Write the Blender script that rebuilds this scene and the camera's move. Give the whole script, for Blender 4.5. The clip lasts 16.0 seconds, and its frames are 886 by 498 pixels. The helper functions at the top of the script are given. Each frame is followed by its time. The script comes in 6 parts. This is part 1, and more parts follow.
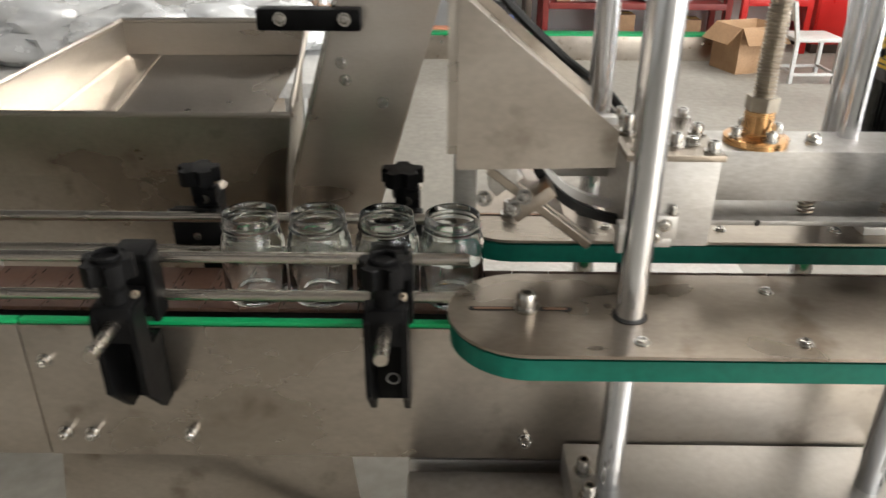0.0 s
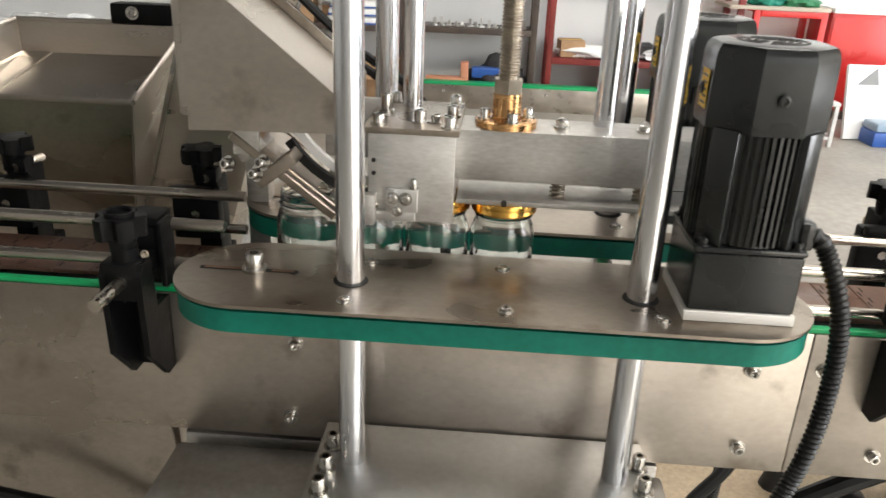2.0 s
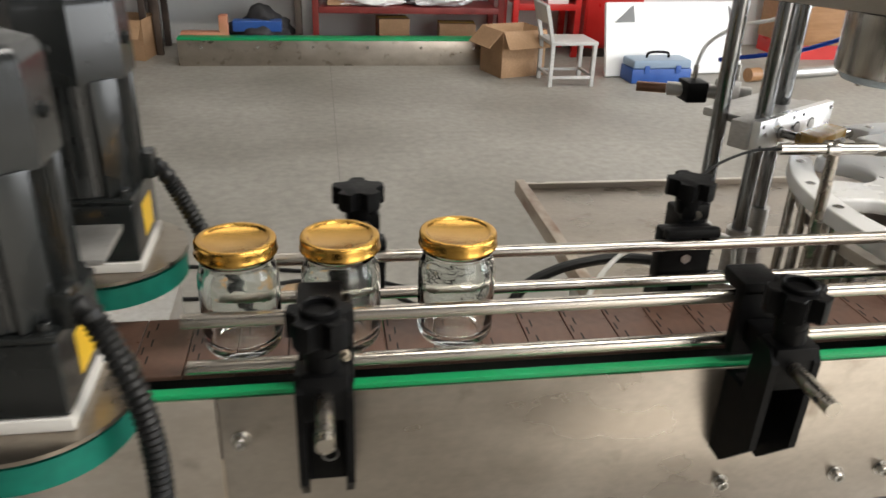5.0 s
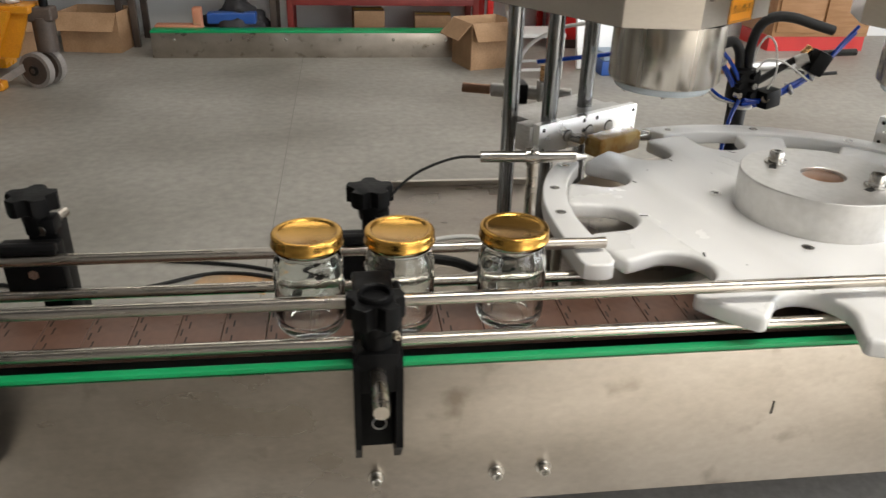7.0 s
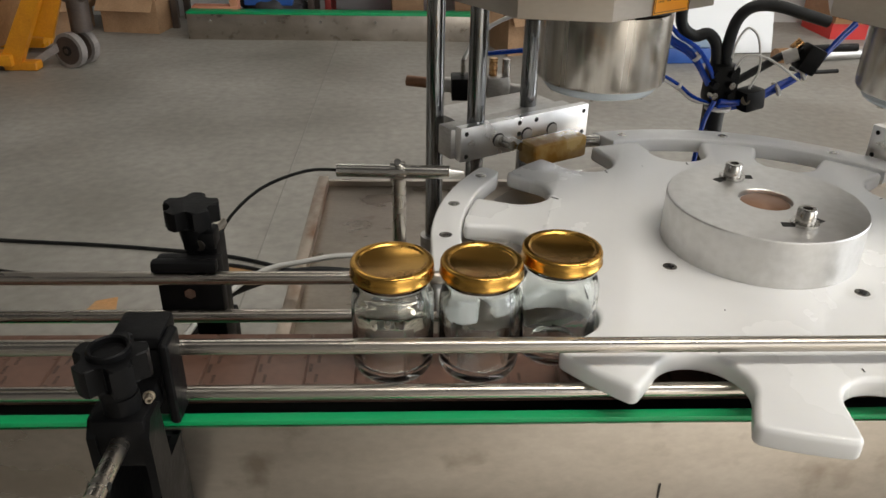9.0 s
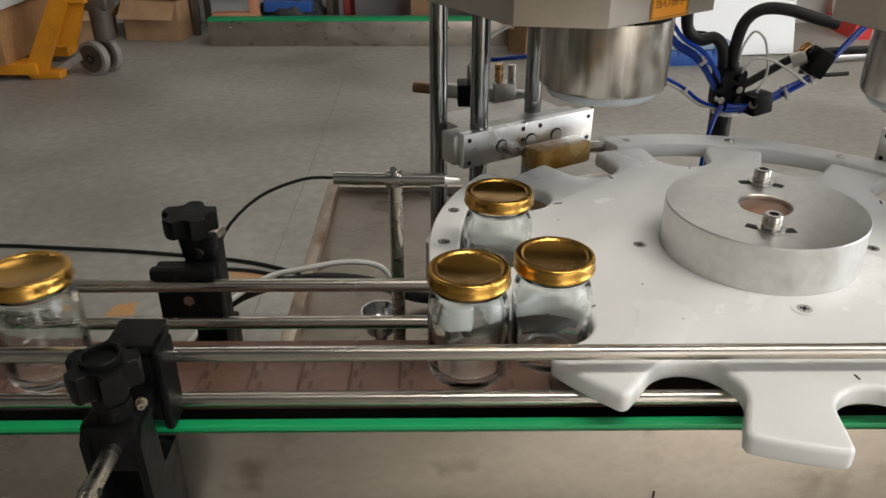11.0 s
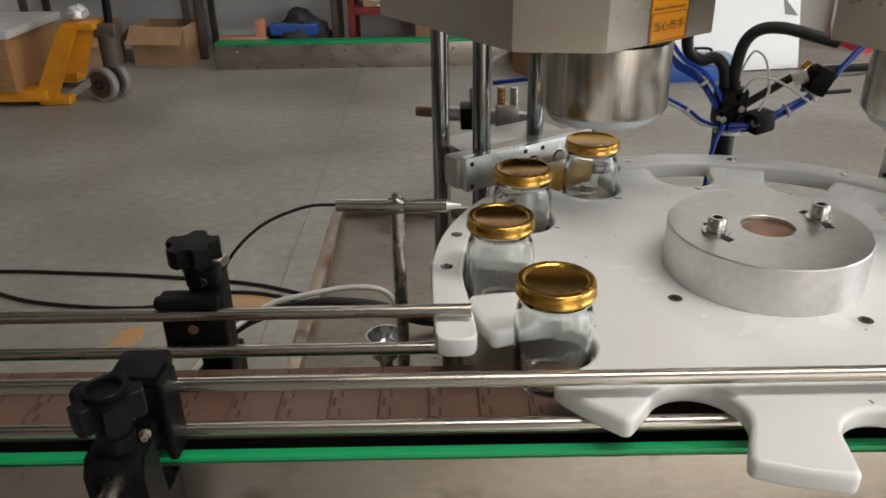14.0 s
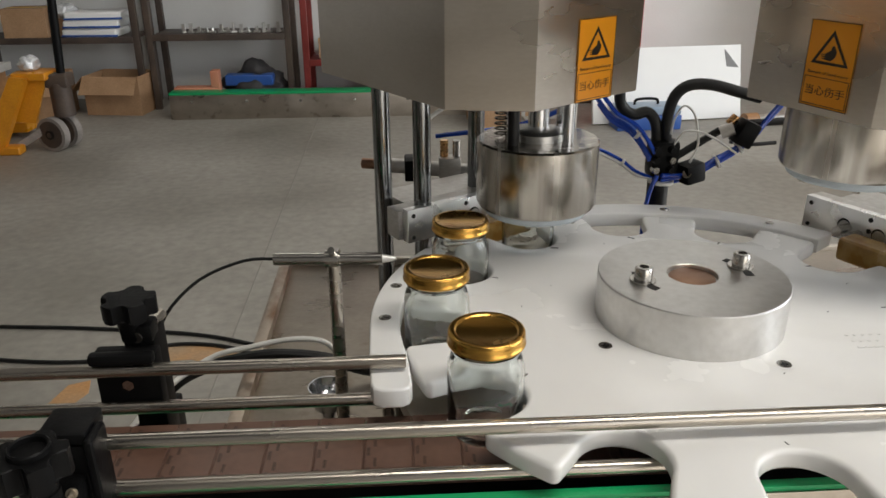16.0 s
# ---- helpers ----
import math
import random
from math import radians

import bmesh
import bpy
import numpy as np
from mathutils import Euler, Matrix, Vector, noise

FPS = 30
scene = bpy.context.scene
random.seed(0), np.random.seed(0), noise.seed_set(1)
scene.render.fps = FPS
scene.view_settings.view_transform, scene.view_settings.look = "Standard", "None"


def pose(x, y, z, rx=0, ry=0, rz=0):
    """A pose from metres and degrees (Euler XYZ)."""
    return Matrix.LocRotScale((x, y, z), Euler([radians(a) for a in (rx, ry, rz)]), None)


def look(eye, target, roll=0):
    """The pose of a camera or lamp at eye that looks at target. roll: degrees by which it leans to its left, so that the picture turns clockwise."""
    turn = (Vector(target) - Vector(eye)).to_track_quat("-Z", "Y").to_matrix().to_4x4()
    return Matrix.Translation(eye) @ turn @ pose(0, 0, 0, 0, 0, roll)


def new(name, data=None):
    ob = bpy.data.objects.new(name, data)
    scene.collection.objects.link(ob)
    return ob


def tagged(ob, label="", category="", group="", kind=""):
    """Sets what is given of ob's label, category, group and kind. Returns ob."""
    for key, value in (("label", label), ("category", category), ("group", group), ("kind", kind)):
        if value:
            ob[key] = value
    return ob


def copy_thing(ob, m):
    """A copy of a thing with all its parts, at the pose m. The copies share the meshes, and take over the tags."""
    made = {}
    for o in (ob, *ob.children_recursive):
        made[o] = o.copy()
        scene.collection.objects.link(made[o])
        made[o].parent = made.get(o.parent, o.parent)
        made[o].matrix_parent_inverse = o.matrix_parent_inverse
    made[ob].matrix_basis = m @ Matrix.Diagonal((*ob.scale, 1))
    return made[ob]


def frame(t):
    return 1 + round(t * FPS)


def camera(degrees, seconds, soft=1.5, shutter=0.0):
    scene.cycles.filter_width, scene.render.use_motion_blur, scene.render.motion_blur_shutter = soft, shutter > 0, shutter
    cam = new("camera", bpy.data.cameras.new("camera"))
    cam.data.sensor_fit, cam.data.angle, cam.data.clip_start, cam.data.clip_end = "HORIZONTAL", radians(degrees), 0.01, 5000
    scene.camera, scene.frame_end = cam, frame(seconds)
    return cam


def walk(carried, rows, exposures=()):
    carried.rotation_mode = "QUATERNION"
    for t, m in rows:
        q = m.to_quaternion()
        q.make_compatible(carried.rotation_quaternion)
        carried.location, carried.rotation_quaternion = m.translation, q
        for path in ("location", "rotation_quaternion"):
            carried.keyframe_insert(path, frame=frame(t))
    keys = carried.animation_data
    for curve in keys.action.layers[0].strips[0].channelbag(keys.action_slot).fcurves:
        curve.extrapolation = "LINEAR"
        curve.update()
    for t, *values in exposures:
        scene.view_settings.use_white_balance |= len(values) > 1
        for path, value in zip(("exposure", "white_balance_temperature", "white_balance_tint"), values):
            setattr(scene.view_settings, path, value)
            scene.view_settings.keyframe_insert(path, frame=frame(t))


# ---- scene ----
cam = camera(59.7, 16.0, 1.5, 0.5)
PATH = [
    (0, (0.5006, 0.3367, 1.1117), (0.4873, 2.3337, 0.1182), 0.4),
    (0.5, (0.5976, 0.3546, 1.0972), (0.5921, 2.3382, 0.0769), 0.1),
    (1, (0.7002, 0.3423, 1.0749), (0.5776, 2.3538, 0.1215), 1.2),
    (1.5, (0.7415, 0.3211, 1.057), (0.5954, 2.3549, 0.1539), 1.7),
    (2, (0.7627, 0.2999, 1.0514), (0.65, 2.3605, 0.2074), 2.3),
    (2.5, (0.7827, 0.2921, 1.0514), (0.7314, 2.3649, 0.2286), 2.0),
    (3, (0.8139, 0.2988, 1.0503), (0.8452, 2.3683, 0.2197), 2.0),
    (3.5, (0.8675, 0.3077, 1.0526), (0.9834, 2.366, 0.2018), 2.1),
    (4, (0.9533, 0.32, 1.0637), (1.1395, 2.3694, 0.204), 2.2),
    (4.5, (1.0381, 0.3769, 1.0671), (1.3068, 2.395, 0.1583), 0.2),
    (5, (1.1560, 0.4780, 1.0665), (1.4847, 2.4660, 0.0975), 2.0),
    (5.2, (1.1880, 0.4880, 1.0737), (1.5205, 2.4650, 0.0948), 2.0),
    (7.3, (1.5086, 0.4137, 1.1005), (1.7439, 2.3939, 0.1015), 1.0),
    (7.5, (1.5354, 0.4404, 1.0938), (1.7427, 2.4229, 0.0925), 0.4),
    (8, (1.5911, 0.5129, 1.0804), (1.7929, 2.492, 0.0714), 1.9),
    (8.5, (1.6413, 0.5263, 1.0838), (1.7795, 2.4931, 0.0424), 1.8),
    (11, (1.6848, 0.5241, 1.0916), (1.7082, 2.4998, 0.0591), 0.1),
    (11.5, (1.6848, 0.5274, 1.0927), (1.6926, 2.5043, 0.0613), -0.3),
    (12, (1.6837, 0.5252, 1.0938), (1.6669, 2.5054, 0.068), -0.4),
    (12.5, (1.6825, 0.5263, 1.0938), (1.6424, 2.5076, 0.0714), -0.7),
    (13, (1.6825, 0.5274, 1.0938), (1.6312, 2.5099, 0.0736), -1.0),
    (13.5, (1.6837, 0.5274, 1.0949), (1.6402, 2.5121, 0.0769), -0.9),
    (14, (1.6903, 0.5252, 1.0983), (1.6892, 2.5255, 0.1115), -1.0),
    (14.5, (1.6993, 0.5241, 1.1027), (1.7673, 2.5389, 0.1505), -0.5),
    (15, (1.7026, 0.5229, 1.105), (1.784, 2.5522, 0.184), -0.4),
    (15.5, (1.7071, 0.5196, 1.1072), (1.803, 2.5612, 0.2152), -0.4),
    (16, (1.7115, 0.5118, 1.1094), (1.8286, 2.5634, 0.2431), -0.3),
]
EXPOSURE = [(0, 1.42), (1.0, 1.42), (2.5, 1.40), (4.0, 1.05), (5.2, 0.65), (7.3, 0.5), (8.5, 0.22), (12.5, 0.06), (16, 0.1)]
walk(cam, [(t, look(eye, target, roll)) for t, eye, target, roll in PATH], EXPOSURE)

# ---- world, sun and large lights ----
world = bpy.data.worlds.new("world")
scene.world = world
world.use_nodes = True
_wn = world.node_tree.nodes
_sky = _wn.new("ShaderNodeTexSky")
_sky.sky_type = "NISHITA"
_sky.sun_disc = False
_sky.sun_elevation = radians(40)
_sky.sun_rotation = radians(160)
world.node_tree.links.new(_sky.outputs[0], _wn["Background"].inputs[0])
_wn["Background"].inputs[1].default_value = 0.07


def area_lamp(name, place, aim, w, h, power, colour=(1, 0.95, 0.87)):
    lamp = bpy.data.lights.new(name, "AREA")
    lamp.shape, lamp.size, lamp.size_y, lamp.energy, lamp.color = "RECTANGLE", w, h, power, colour
    ob = new(name, lamp)
    ob.matrix_world = look(place, aim)
    return ob


# daylight through the south gate and the east gate
sun_light = bpy.data.lights.new("sun", "SUN")
sun_light.energy, sun_light.angle, sun_light.color = 5.0, radians(0.5), (1, 0.94, 0.85)
sun = new("sun", sun_light)
sun.matrix_world = look((6.2, -9.37, 8.39), (2.7, 0, 0))
area_lamp("gate_daylight", (5.4, -3.92, 2.0), (5.4, 4, 1.7), 4.7, 3.7, 84, (1, 0.97, 0.92))
area_lamp("east_gate_daylight", (7.92, 1.0, 1.65), (0, 1.0, 1.3), 4.8, 3.1, 225, (0.95, 0.975, 1.0))
# unseen roof lamps added as fill for the far floor and the star wheel
area_lamp("added_roof_fill", (3.2, 4.4, 4.44), (3.2, 4.4, 0), 7.2, 0.9, 46)
area_lamp("added_wheel_fill", (3.6, 0.2, 4.44), (3.6, 0.2, 0), 3.8, 0.9, 108)

# ---- materials ----


def material(name, colour, rough=0.5, metal=0.0, colour2=None, scale=8.0, detail=4.0, stretch=(1, 1, 1), bump=0.0,
             bump_scale=60.0, rough_var=0.0, spec=0.5, coat=0.0, fine=0.0, fine_scale=120.0, sub=0.0, mid=(0.35, 0.65), stain=None):
    m = bpy.data.materials.new(name)
    m.use_nodes = True
    nt = m.node_tree
    b = nt.nodes["Principled BSDF"]
    b.inputs["Base Color"].default_value = (*colour, 1)
    b.inputs["Roughness"].default_value = rough
    b.inputs["Metallic"].default_value = metal
    b.inputs["Specular IOR Level"].default_value = spec
    b.inputs["Coat Weight"].default_value = coat
    if sub:
        b.inputs["Subsurface Weight"].default_value = sub
        b.inputs["Subsurface Radius"].default_value = (0.01, 0.01, 0.009)
    geo = nt.nodes.new("ShaderNodeTexCoord")
    mp = nt.nodes.new("ShaderNodeMapping")
    mp.inputs["Scale"].default_value = stretch
    nt.links.new(geo.outputs["Object"], mp.inputs[0])
    noise_t = nt.nodes.new("ShaderNodeTexNoise")
    noise_t.inputs["Scale"].default_value = scale
    noise_t.inputs["Detail"].default_value = detail
    nt.links.new(mp.outputs[0], noise_t.inputs["Vector"])
    fine_t = nt.nodes.new("ShaderNodeTexNoise")
    fine_t.inputs["Scale"].default_value = fine_scale
    fine_t.inputs["Detail"].default_value = 3
    nt.links.new(mp.outputs[0], fine_t.inputs["Vector"])
    if colour2:
        ramp = nt.nodes.new("ShaderNodeValToRGB")
        ramp.color_ramp.elements[0].position, ramp.color_ramp.elements[1].position = mid
        ramp.color_ramp.elements[0].color, ramp.color_ramp.elements[1].color = (*colour, 1), (*colour2, 1)
        nt.links.new(noise_t.outputs[0], ramp.inputs[0])
        out = ramp.outputs[0]
        if fine:
            mix = nt.nodes.new("ShaderNodeMix")
            mix.data_type, mix.blend_type = "RGBA", "OVERLAY"
            mix.inputs[0].default_value = fine
            nt.links.new(out, mix.inputs[6])
            nt.links.new(fine_t.outputs[0], mix.inputs[7])
            out = mix.outputs[2]
        if stain:
            spots = nt.nodes.new("ShaderNodeTexNoise")
            spots.inputs["Scale"].default_value = 17
            spots.inputs["Detail"].default_value = 5
            nt.links.new(geo.outputs["Object"], spots.inputs["Vector"])
            cut = nt.nodes.new("ShaderNodeMapRange")
            cut.inputs[1].default_value, cut.inputs[2].default_value, cut.inputs[4].default_value = 0.60, 0.72, 0.75
            nt.links.new(spots.outputs[0], cut.inputs[0])
            blot = nt.nodes.new("ShaderNodeMix")
            blot.data_type = "RGBA"
            blot.inputs[7].default_value = (*stain, 1)
            nt.links.new(cut.outputs[0], blot.inputs[0])
            nt.links.new(out, blot.inputs[6])
            out = blot.outputs[2]
        nt.links.new(out, b.inputs["Base Color"])
    if rough_var:
        rr = nt.nodes.new("ShaderNodeMapRange")
        rr.inputs[1].default_value, rr.inputs[2].default_value = 0.3, 0.7
        rr.inputs[3].default_value, rr.inputs[4].default_value = max(0.02, rough - rough_var), rough + rough_var
        nt.links.new(noise_t.outputs[0], rr.inputs[0])
        nt.links.new(rr.outputs[0], b.inputs["Roughness"])
    if bump:
        bt = nt.nodes.new("ShaderNodeTexNoise")
        bt.inputs["Scale"].default_value = bump_scale
        bt.inputs["Detail"].default_value = 4
        nt.links.new(mp.outputs[0], bt.inputs["Vector"])
        bn = nt.nodes.new("ShaderNodeBump")
        bn.inputs["Strength"].default_value = bump
        bn.inputs["Distance"].default_value = 0.002
        nt.links.new(bt.outputs[0], bn.inputs["Height"])
        nt.links.new(bn.outputs[0], b.inputs["Normal"])
    return m


STEEL = material("brushed_steel", (0.50, 0.455, 0.40), 0.31, 1.0, (0.60, 0.555, 0.50), 4, 4, (1, 1, 3), 0.03, 40, 0.07, fine=0.08)
STEEL_X = material("brushed_steel_sheet", (0.41, 0.365, 0.315), 0.33, 1.0, (0.58, 0.53, 0.47), 5, 6, (1, 2, 1.6), 0.03, 30, 0.10, fine=0.14, stain=(0.27, 0.225, 0.18))
PLATE = material("worn_steel_plate", (0.29, 0.25, 0.205), 0.32, 1.0, (0.42, 0.37, 0.315), 9, 6, (1, 1.5, 1), 0.05, 60, 0.10, fine=0.15, stain=(0.20, 0.155, 0.115))
CHROME = material("chromed_steel", (0.80, 0.81, 0.83), 0.19, 1.0, (0.74, 0.75, 0.78), 14, 3, (1, 1, 0.3), 0, 60, 0.04)
POST = material("dark_bright_steel", (0.34, 0.345, 0.35), 0.13, 1.0, (0.28, 0.285, 0.29), 14, 3, (1, 1, 0.3), 0, 60, 0.04)
ROD = material("polished_rail", (0.56, 0.52, 0.465), 0.27, 1.0, (0.44, 0.40, 0.35), 9, 4, (0.6, 6, 6), 0.03, 80, 0.08)
BOLT = material("bolt_steel", (0.62, 0.60, 0.56), 0.22, 1.0, (0.45, 0.43, 0.40), 60, 2)
ALU = material("milled_aluminium", (0.62, 0.61, 0.59), 0.42, 1.0, (0.70, 0.69, 0.67), 18, 5, (1, 1, 1), 0.06, 160, 0.1, fine=0.25)
ALU_DULL = material("grey_aluminium", (0.53, 0.515, 0.49), 0.48, 1.0, (0.62, 0.605, 0.58), 10, 5, (1, 1, 3), 0.06, 120, 0.1, fine=0.3)
PLASTIC = material("black_plastic", (0.004, 0.004, 0.0043), 0.42, 0, (0.007, 0.007, 0.0073), 40, 3, bump=0.12, bump_scale=240, rough_var=0.08, spec=0.10)
MOTOR = material("dark_grey_motor_paint", (0.010, 0.011, 0.0108), 0.20, 0, (0.016, 0.0175, 0.0172), 18, 4, bump=0.03, bump_scale=160, rough_var=0.05, spec=0.45)
RUBBER = material("black_rubber", (0.005, 0.005, 0.005), 0.45, 0, (0.011, 0.011, 0.011), 60, 2, spec=0.35)
BELT = material("teal_belt_rubber", (0.0015, 0.115, 0.078), 0.5, 0, (0.0025, 0.145, 0.100), 9, 4, spec=0.3, bump=0.08, bump_scale=200, rough_var=0.08, fine=0.25)
GREEN = material("green_wear_strip", (0.004, 0.31, 0.10), 0.38, 0, (0.006, 0.37, 0.13), 12, 4, bump=0.05, bump_scale=150, rough_var=0.08)
CHAIN = material("brown_chain_plastic", (0.098, 0.052, 0.036), 0.34, 0, (0.135, 0.074, 0.053), 22, 5, bump=0.08, bump_scale=150, rough_var=0.1, fine=0.3)
# near-black that paints the shade inside holes, slots and gaps
DARK = material("painted_gap_shade", (0.008, 0.007, 0.006), 0.7)
HDPE = material("white_polyethylene", (0.80, 0.795, 0.78), 0.25, 0, (0.86, 0.855, 0.84), 6, 5, bump=0.03, bump_scale=14, rough_var=0.05, sub=0.15)
GOLD = material("gold_lacquered_tin", (0.62, 0.345, 0.075), 0.24, 1.0, (0.68, 0.385, 0.09), 30, 3, bump=0.03, bump_scale=120, rough_var=0.05)
BRONZE = material("machined_bronze", (0.60, 0.33, 0.14), 0.25, 1.0, (0.66, 0.40, 0.19), 40, 4, (1, 1, 6), rough_var=0.08)
THREAD = material("dull_threaded_steel", (0.40, 0.35, 0.28), 0.35, 1.0, (0.30, 0.26, 0.21), 60, 3)
COPPER = material("oxidised_brown_steel", (0.30, 0.17, 0.11), 0.42, 1.0, (0.38, 0.24, 0.17), 30, 4)
AMBER = material("amber_polyurethane", (0.30, 0.15, 0.028), 0.24, 0, (0.50, 0.34, 0.12), 38, 5, bump=0.1, bump_scale=80, rough_var=0.1, sub=0.2)
CONCRETE = material("grey_concrete", (0.225, 0.209, 0.180), 0.55, 0, (0.345, 0.326, 0.289), 1.3, 11, bump=0.2, bump_scale=22, rough_var=0.14, fine=0.30, fine_scale=26)
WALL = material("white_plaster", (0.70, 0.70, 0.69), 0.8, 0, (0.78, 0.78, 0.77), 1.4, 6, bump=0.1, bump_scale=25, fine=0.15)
# unseen roof, kept dark so that the hall's light stays directional
CEIL = material("darkened_roof_sheet", (0.11, 0.11, 0.115), 0.6, 0, (0.15, 0.15, 0.155), 2, 4)
# plaster of the unseen walls, darkened to hold back their bounced light
SIDE = material("darkened_plaster", (0.38, 0.37, 0.355), 0.8, 0, (0.44, 0.43, 0.41), 1.4, 6, fine=0.2)
RED = material("red_painted_steel", (0.50, 0.014, 0.012), 0.35, 0, (0.60, 0.022, 0.018), 6, 4, rough_var=0.1)
DARKRED = material("dark_red_steel", (0.16, 0.018, 0.015), 0.5, 0, (0.22, 0.03, 0.025), 8, 4, fine=0.3)
RACK = material("dark_brown_steel", (0.055, 0.040, 0.034), 0.5, 0, (0.09, 0.065, 0.05), 9, 5, fine=0.3)
CARD = material("brown_cardboard", (0.34, 0.20, 0.105), 0.75, 0, (0.42, 0.26, 0.145), 7, 5, bump=0.1, bump_scale=90, fine=0.3)
ORANGE = material("orange_yellow_paint", (0.66, 0.27, 0.012), 0.36, 0, (0.58, 0.22, 0.012), 9, 5, rough_var=0.1, fine=0.3)
BLUE = material("blue_plastic", (0.02, 0.075, 0.30), 0.35, 0, (0.03, 0.10, 0.36), 12, 4, rough_var=0.08)
BLUE_TUBE = material("blue_air_hose", (0.008, 0.045, 0.34), 0.22, 0, (0.012, 0.06, 0.42), 30, 3, coat=0.4)
CLEAR_TUBE = material("milky_air_hose", (0.62, 0.61, 0.58), 0.3, 0, (0.7, 0.69, 0.66), 30, 3)
BOARD = material("white_foil_board", (0.86, 0.86, 0.85), 0.45, 0, (0.83, 0.83, 0.82), 3, 5, bump=0.2, bump_scale=8)
GREYPAINT = material("pale_grey_paint", (0.46, 0.45, 0.43), 0.4, 0, (0.52, 0.51, 0.49), 8, 4, fine=0.3)
PINK = material("pink_salmon_plastic", (0.55, 0.22, 0.13), 0.5, 0, (0.62, 0.28, 0.17), 8, 4)
STICKER = material("orange_warning_film", (0.66, 0.25, 0.006), 0.35, 0, (0.70, 0.28, 0.010), 20, 3)
INK = material("black_print", (0.012, 0.010, 0.008), 0.4)
YELLOW = material("yellow_label", (0.70, 0.42, 0.02), 0.45, 0, (0.75, 0.47, 0.03), 20, 3)
WOOD = material("varnished_wood", (0.30, 0.15, 0.06), 0.45, 0, (0.38, 0.20, 0.09), 7, 6, (1, 8, 8), fine=0.3)
OIL = material("orange_floor_paint", (0.52, 0.27, 0.10), 0.6, 0, (0.40, 0.28, 0.17), 5, 5, fine=0.3)


def glass_material():
    m = bpy.data.materials.new("clear_glass")
    m.use_nodes = True
    b = m.node_tree.nodes["Principled BSDF"]
    b.inputs["Base Color"].default_value = (0.94, 0.97, 0.955, 1)
    b.inputs["Roughness"].default_value = 0.0
    b.inputs["Transmission Weight"].default_value = 1.0
    b.inputs["IOR"].default_value = 1.48
    nt = m.node_tree
    geo = nt.nodes.new("ShaderNodeTexCoord")
    lumps = nt.nodes.new("ShaderNodeTexNoise")
    lumps.inputs["Scale"].default_value = 60
    lumps.inputs["Detail"].default_value = 2
    nt.links.new(geo.outputs["Object"], lumps.inputs["Vector"])
    bn = nt.nodes.new("ShaderNodeBump")
    bn.inputs["Strength"].default_value = 0.18
    bn.inputs["Distance"].default_value = 0.003
    nt.links.new(lumps.outputs[0], bn.inputs["Height"])
    nt.links.new(bn.outputs[0], b.inputs["Normal"])
    return m


GLASS = glass_material()

# ---- mesh helpers ----


def finish(bm, name, mat, smooth=35.0):
    me = bpy.data.meshes.new(name)
    bmesh.ops.recalc_face_normals(bm, faces=bm.faces)
    bm.to_mesh(me)
    bm.free()
    me.materials.append(mat)
    if smooth:
        me.shade_smooth()
        me.set_sharp_from_angle(angle=radians(smooth))
    return me


def part(name, bm, mat, parent=None, label="", place=None, smooth=35.0):
    ob = new(name, finish(bm, name, mat, smooth))
    if parent:
        ob.parent = parent
    if place is not None:
        ob.matrix_local = place
    return tagged(ob, label) if label else ob


def thing(name, label, category, place=None, group="", kind=""):
    ob = new(name)
    ob.empty_display_size = 0.05
    if place is not None:
        ob.matrix_world = place
    return tagged(ob, label, category, group, kind)


def box(bm, x0, x1, y0, y1, z0, z1, bevel=0.0, seg=2, m=None):
    r = bmesh.ops.create_cube(bm, size=1)
    vs = r["verts"]
    for v in vs:
        v.co = Vector((x0 + (v.co.x + 0.5) * (x1 - x0), y0 + (v.co.y + 0.5) * (y1 - y0), z0 + (v.co.z + 0.5) * (z1 - z0)))
    if bevel:
        es = list({e for v in vs for e in v.link_edges})
        out = bmesh.ops.bevel(bm, geom=es, offset=bevel, segments=seg, profile=0.6, affect="EDGES", clamp_overlap=True)
        vs = list({v for f in out["faces"] for v in f.verts} | {v for v in vs if v.is_valid})
    if m is not None:
        for v in vs:
            v.co = m @ v.co
    return bm


def boxed(*a, **k):
    return box(bmesh.new(), *a, **k)


def cyl(bm, r, p0, p1, seg=20, r2=None, caps=True):
    p0, p1 = Vector(p0), Vector(p1)
    d = p1 - p0
    q = d.to_track_quat("Z", "Y").to_matrix().to_4x4()
    bmesh.ops.create_cone(bm, cap_ends=caps, segments=seg, radius1=r, radius2=r if r2 is None else r2, depth=d.length,
                          matrix=Matrix.Translation((p0 + p1) / 2) @ q)
    return bm


def cyled(*a, **k):
    return cyl(bmesh.new(), *a, **k)


def lathe(bm, profile, seg=40, centre=(0, 0, 0), closed=False):
    rings = []
    for r, z in profile:
        if r < 1e-6:
            rings.append([bm.verts.new((centre[0], centre[1], centre[2] + z))])
        else:
            rings.append([bm.verts.new((centre[0] + r * math.cos(a), centre[1] + r * math.sin(a), centre[2] + z))
                          for a in (2 * math.pi * i / seg for i in range(seg))])
    pairs = list(zip(rings, rings[1:])) + ([(rings[-1], rings[0])] if closed else [])
    for a, b in pairs:
        for i in range(seg):
            j = (i + 1) % seg
            if len(a) == 1 and len(b) > 1:
                bm.faces.new((a[0], b[i], b[j]))
            elif len(b) == 1 and len(a) > 1:
                bm.faces.new((a[i], a[j], b[0]))
            elif len(a) > 1:
                bm.faces.new((a[i], a[j], b[j], b[i]))
    return bm


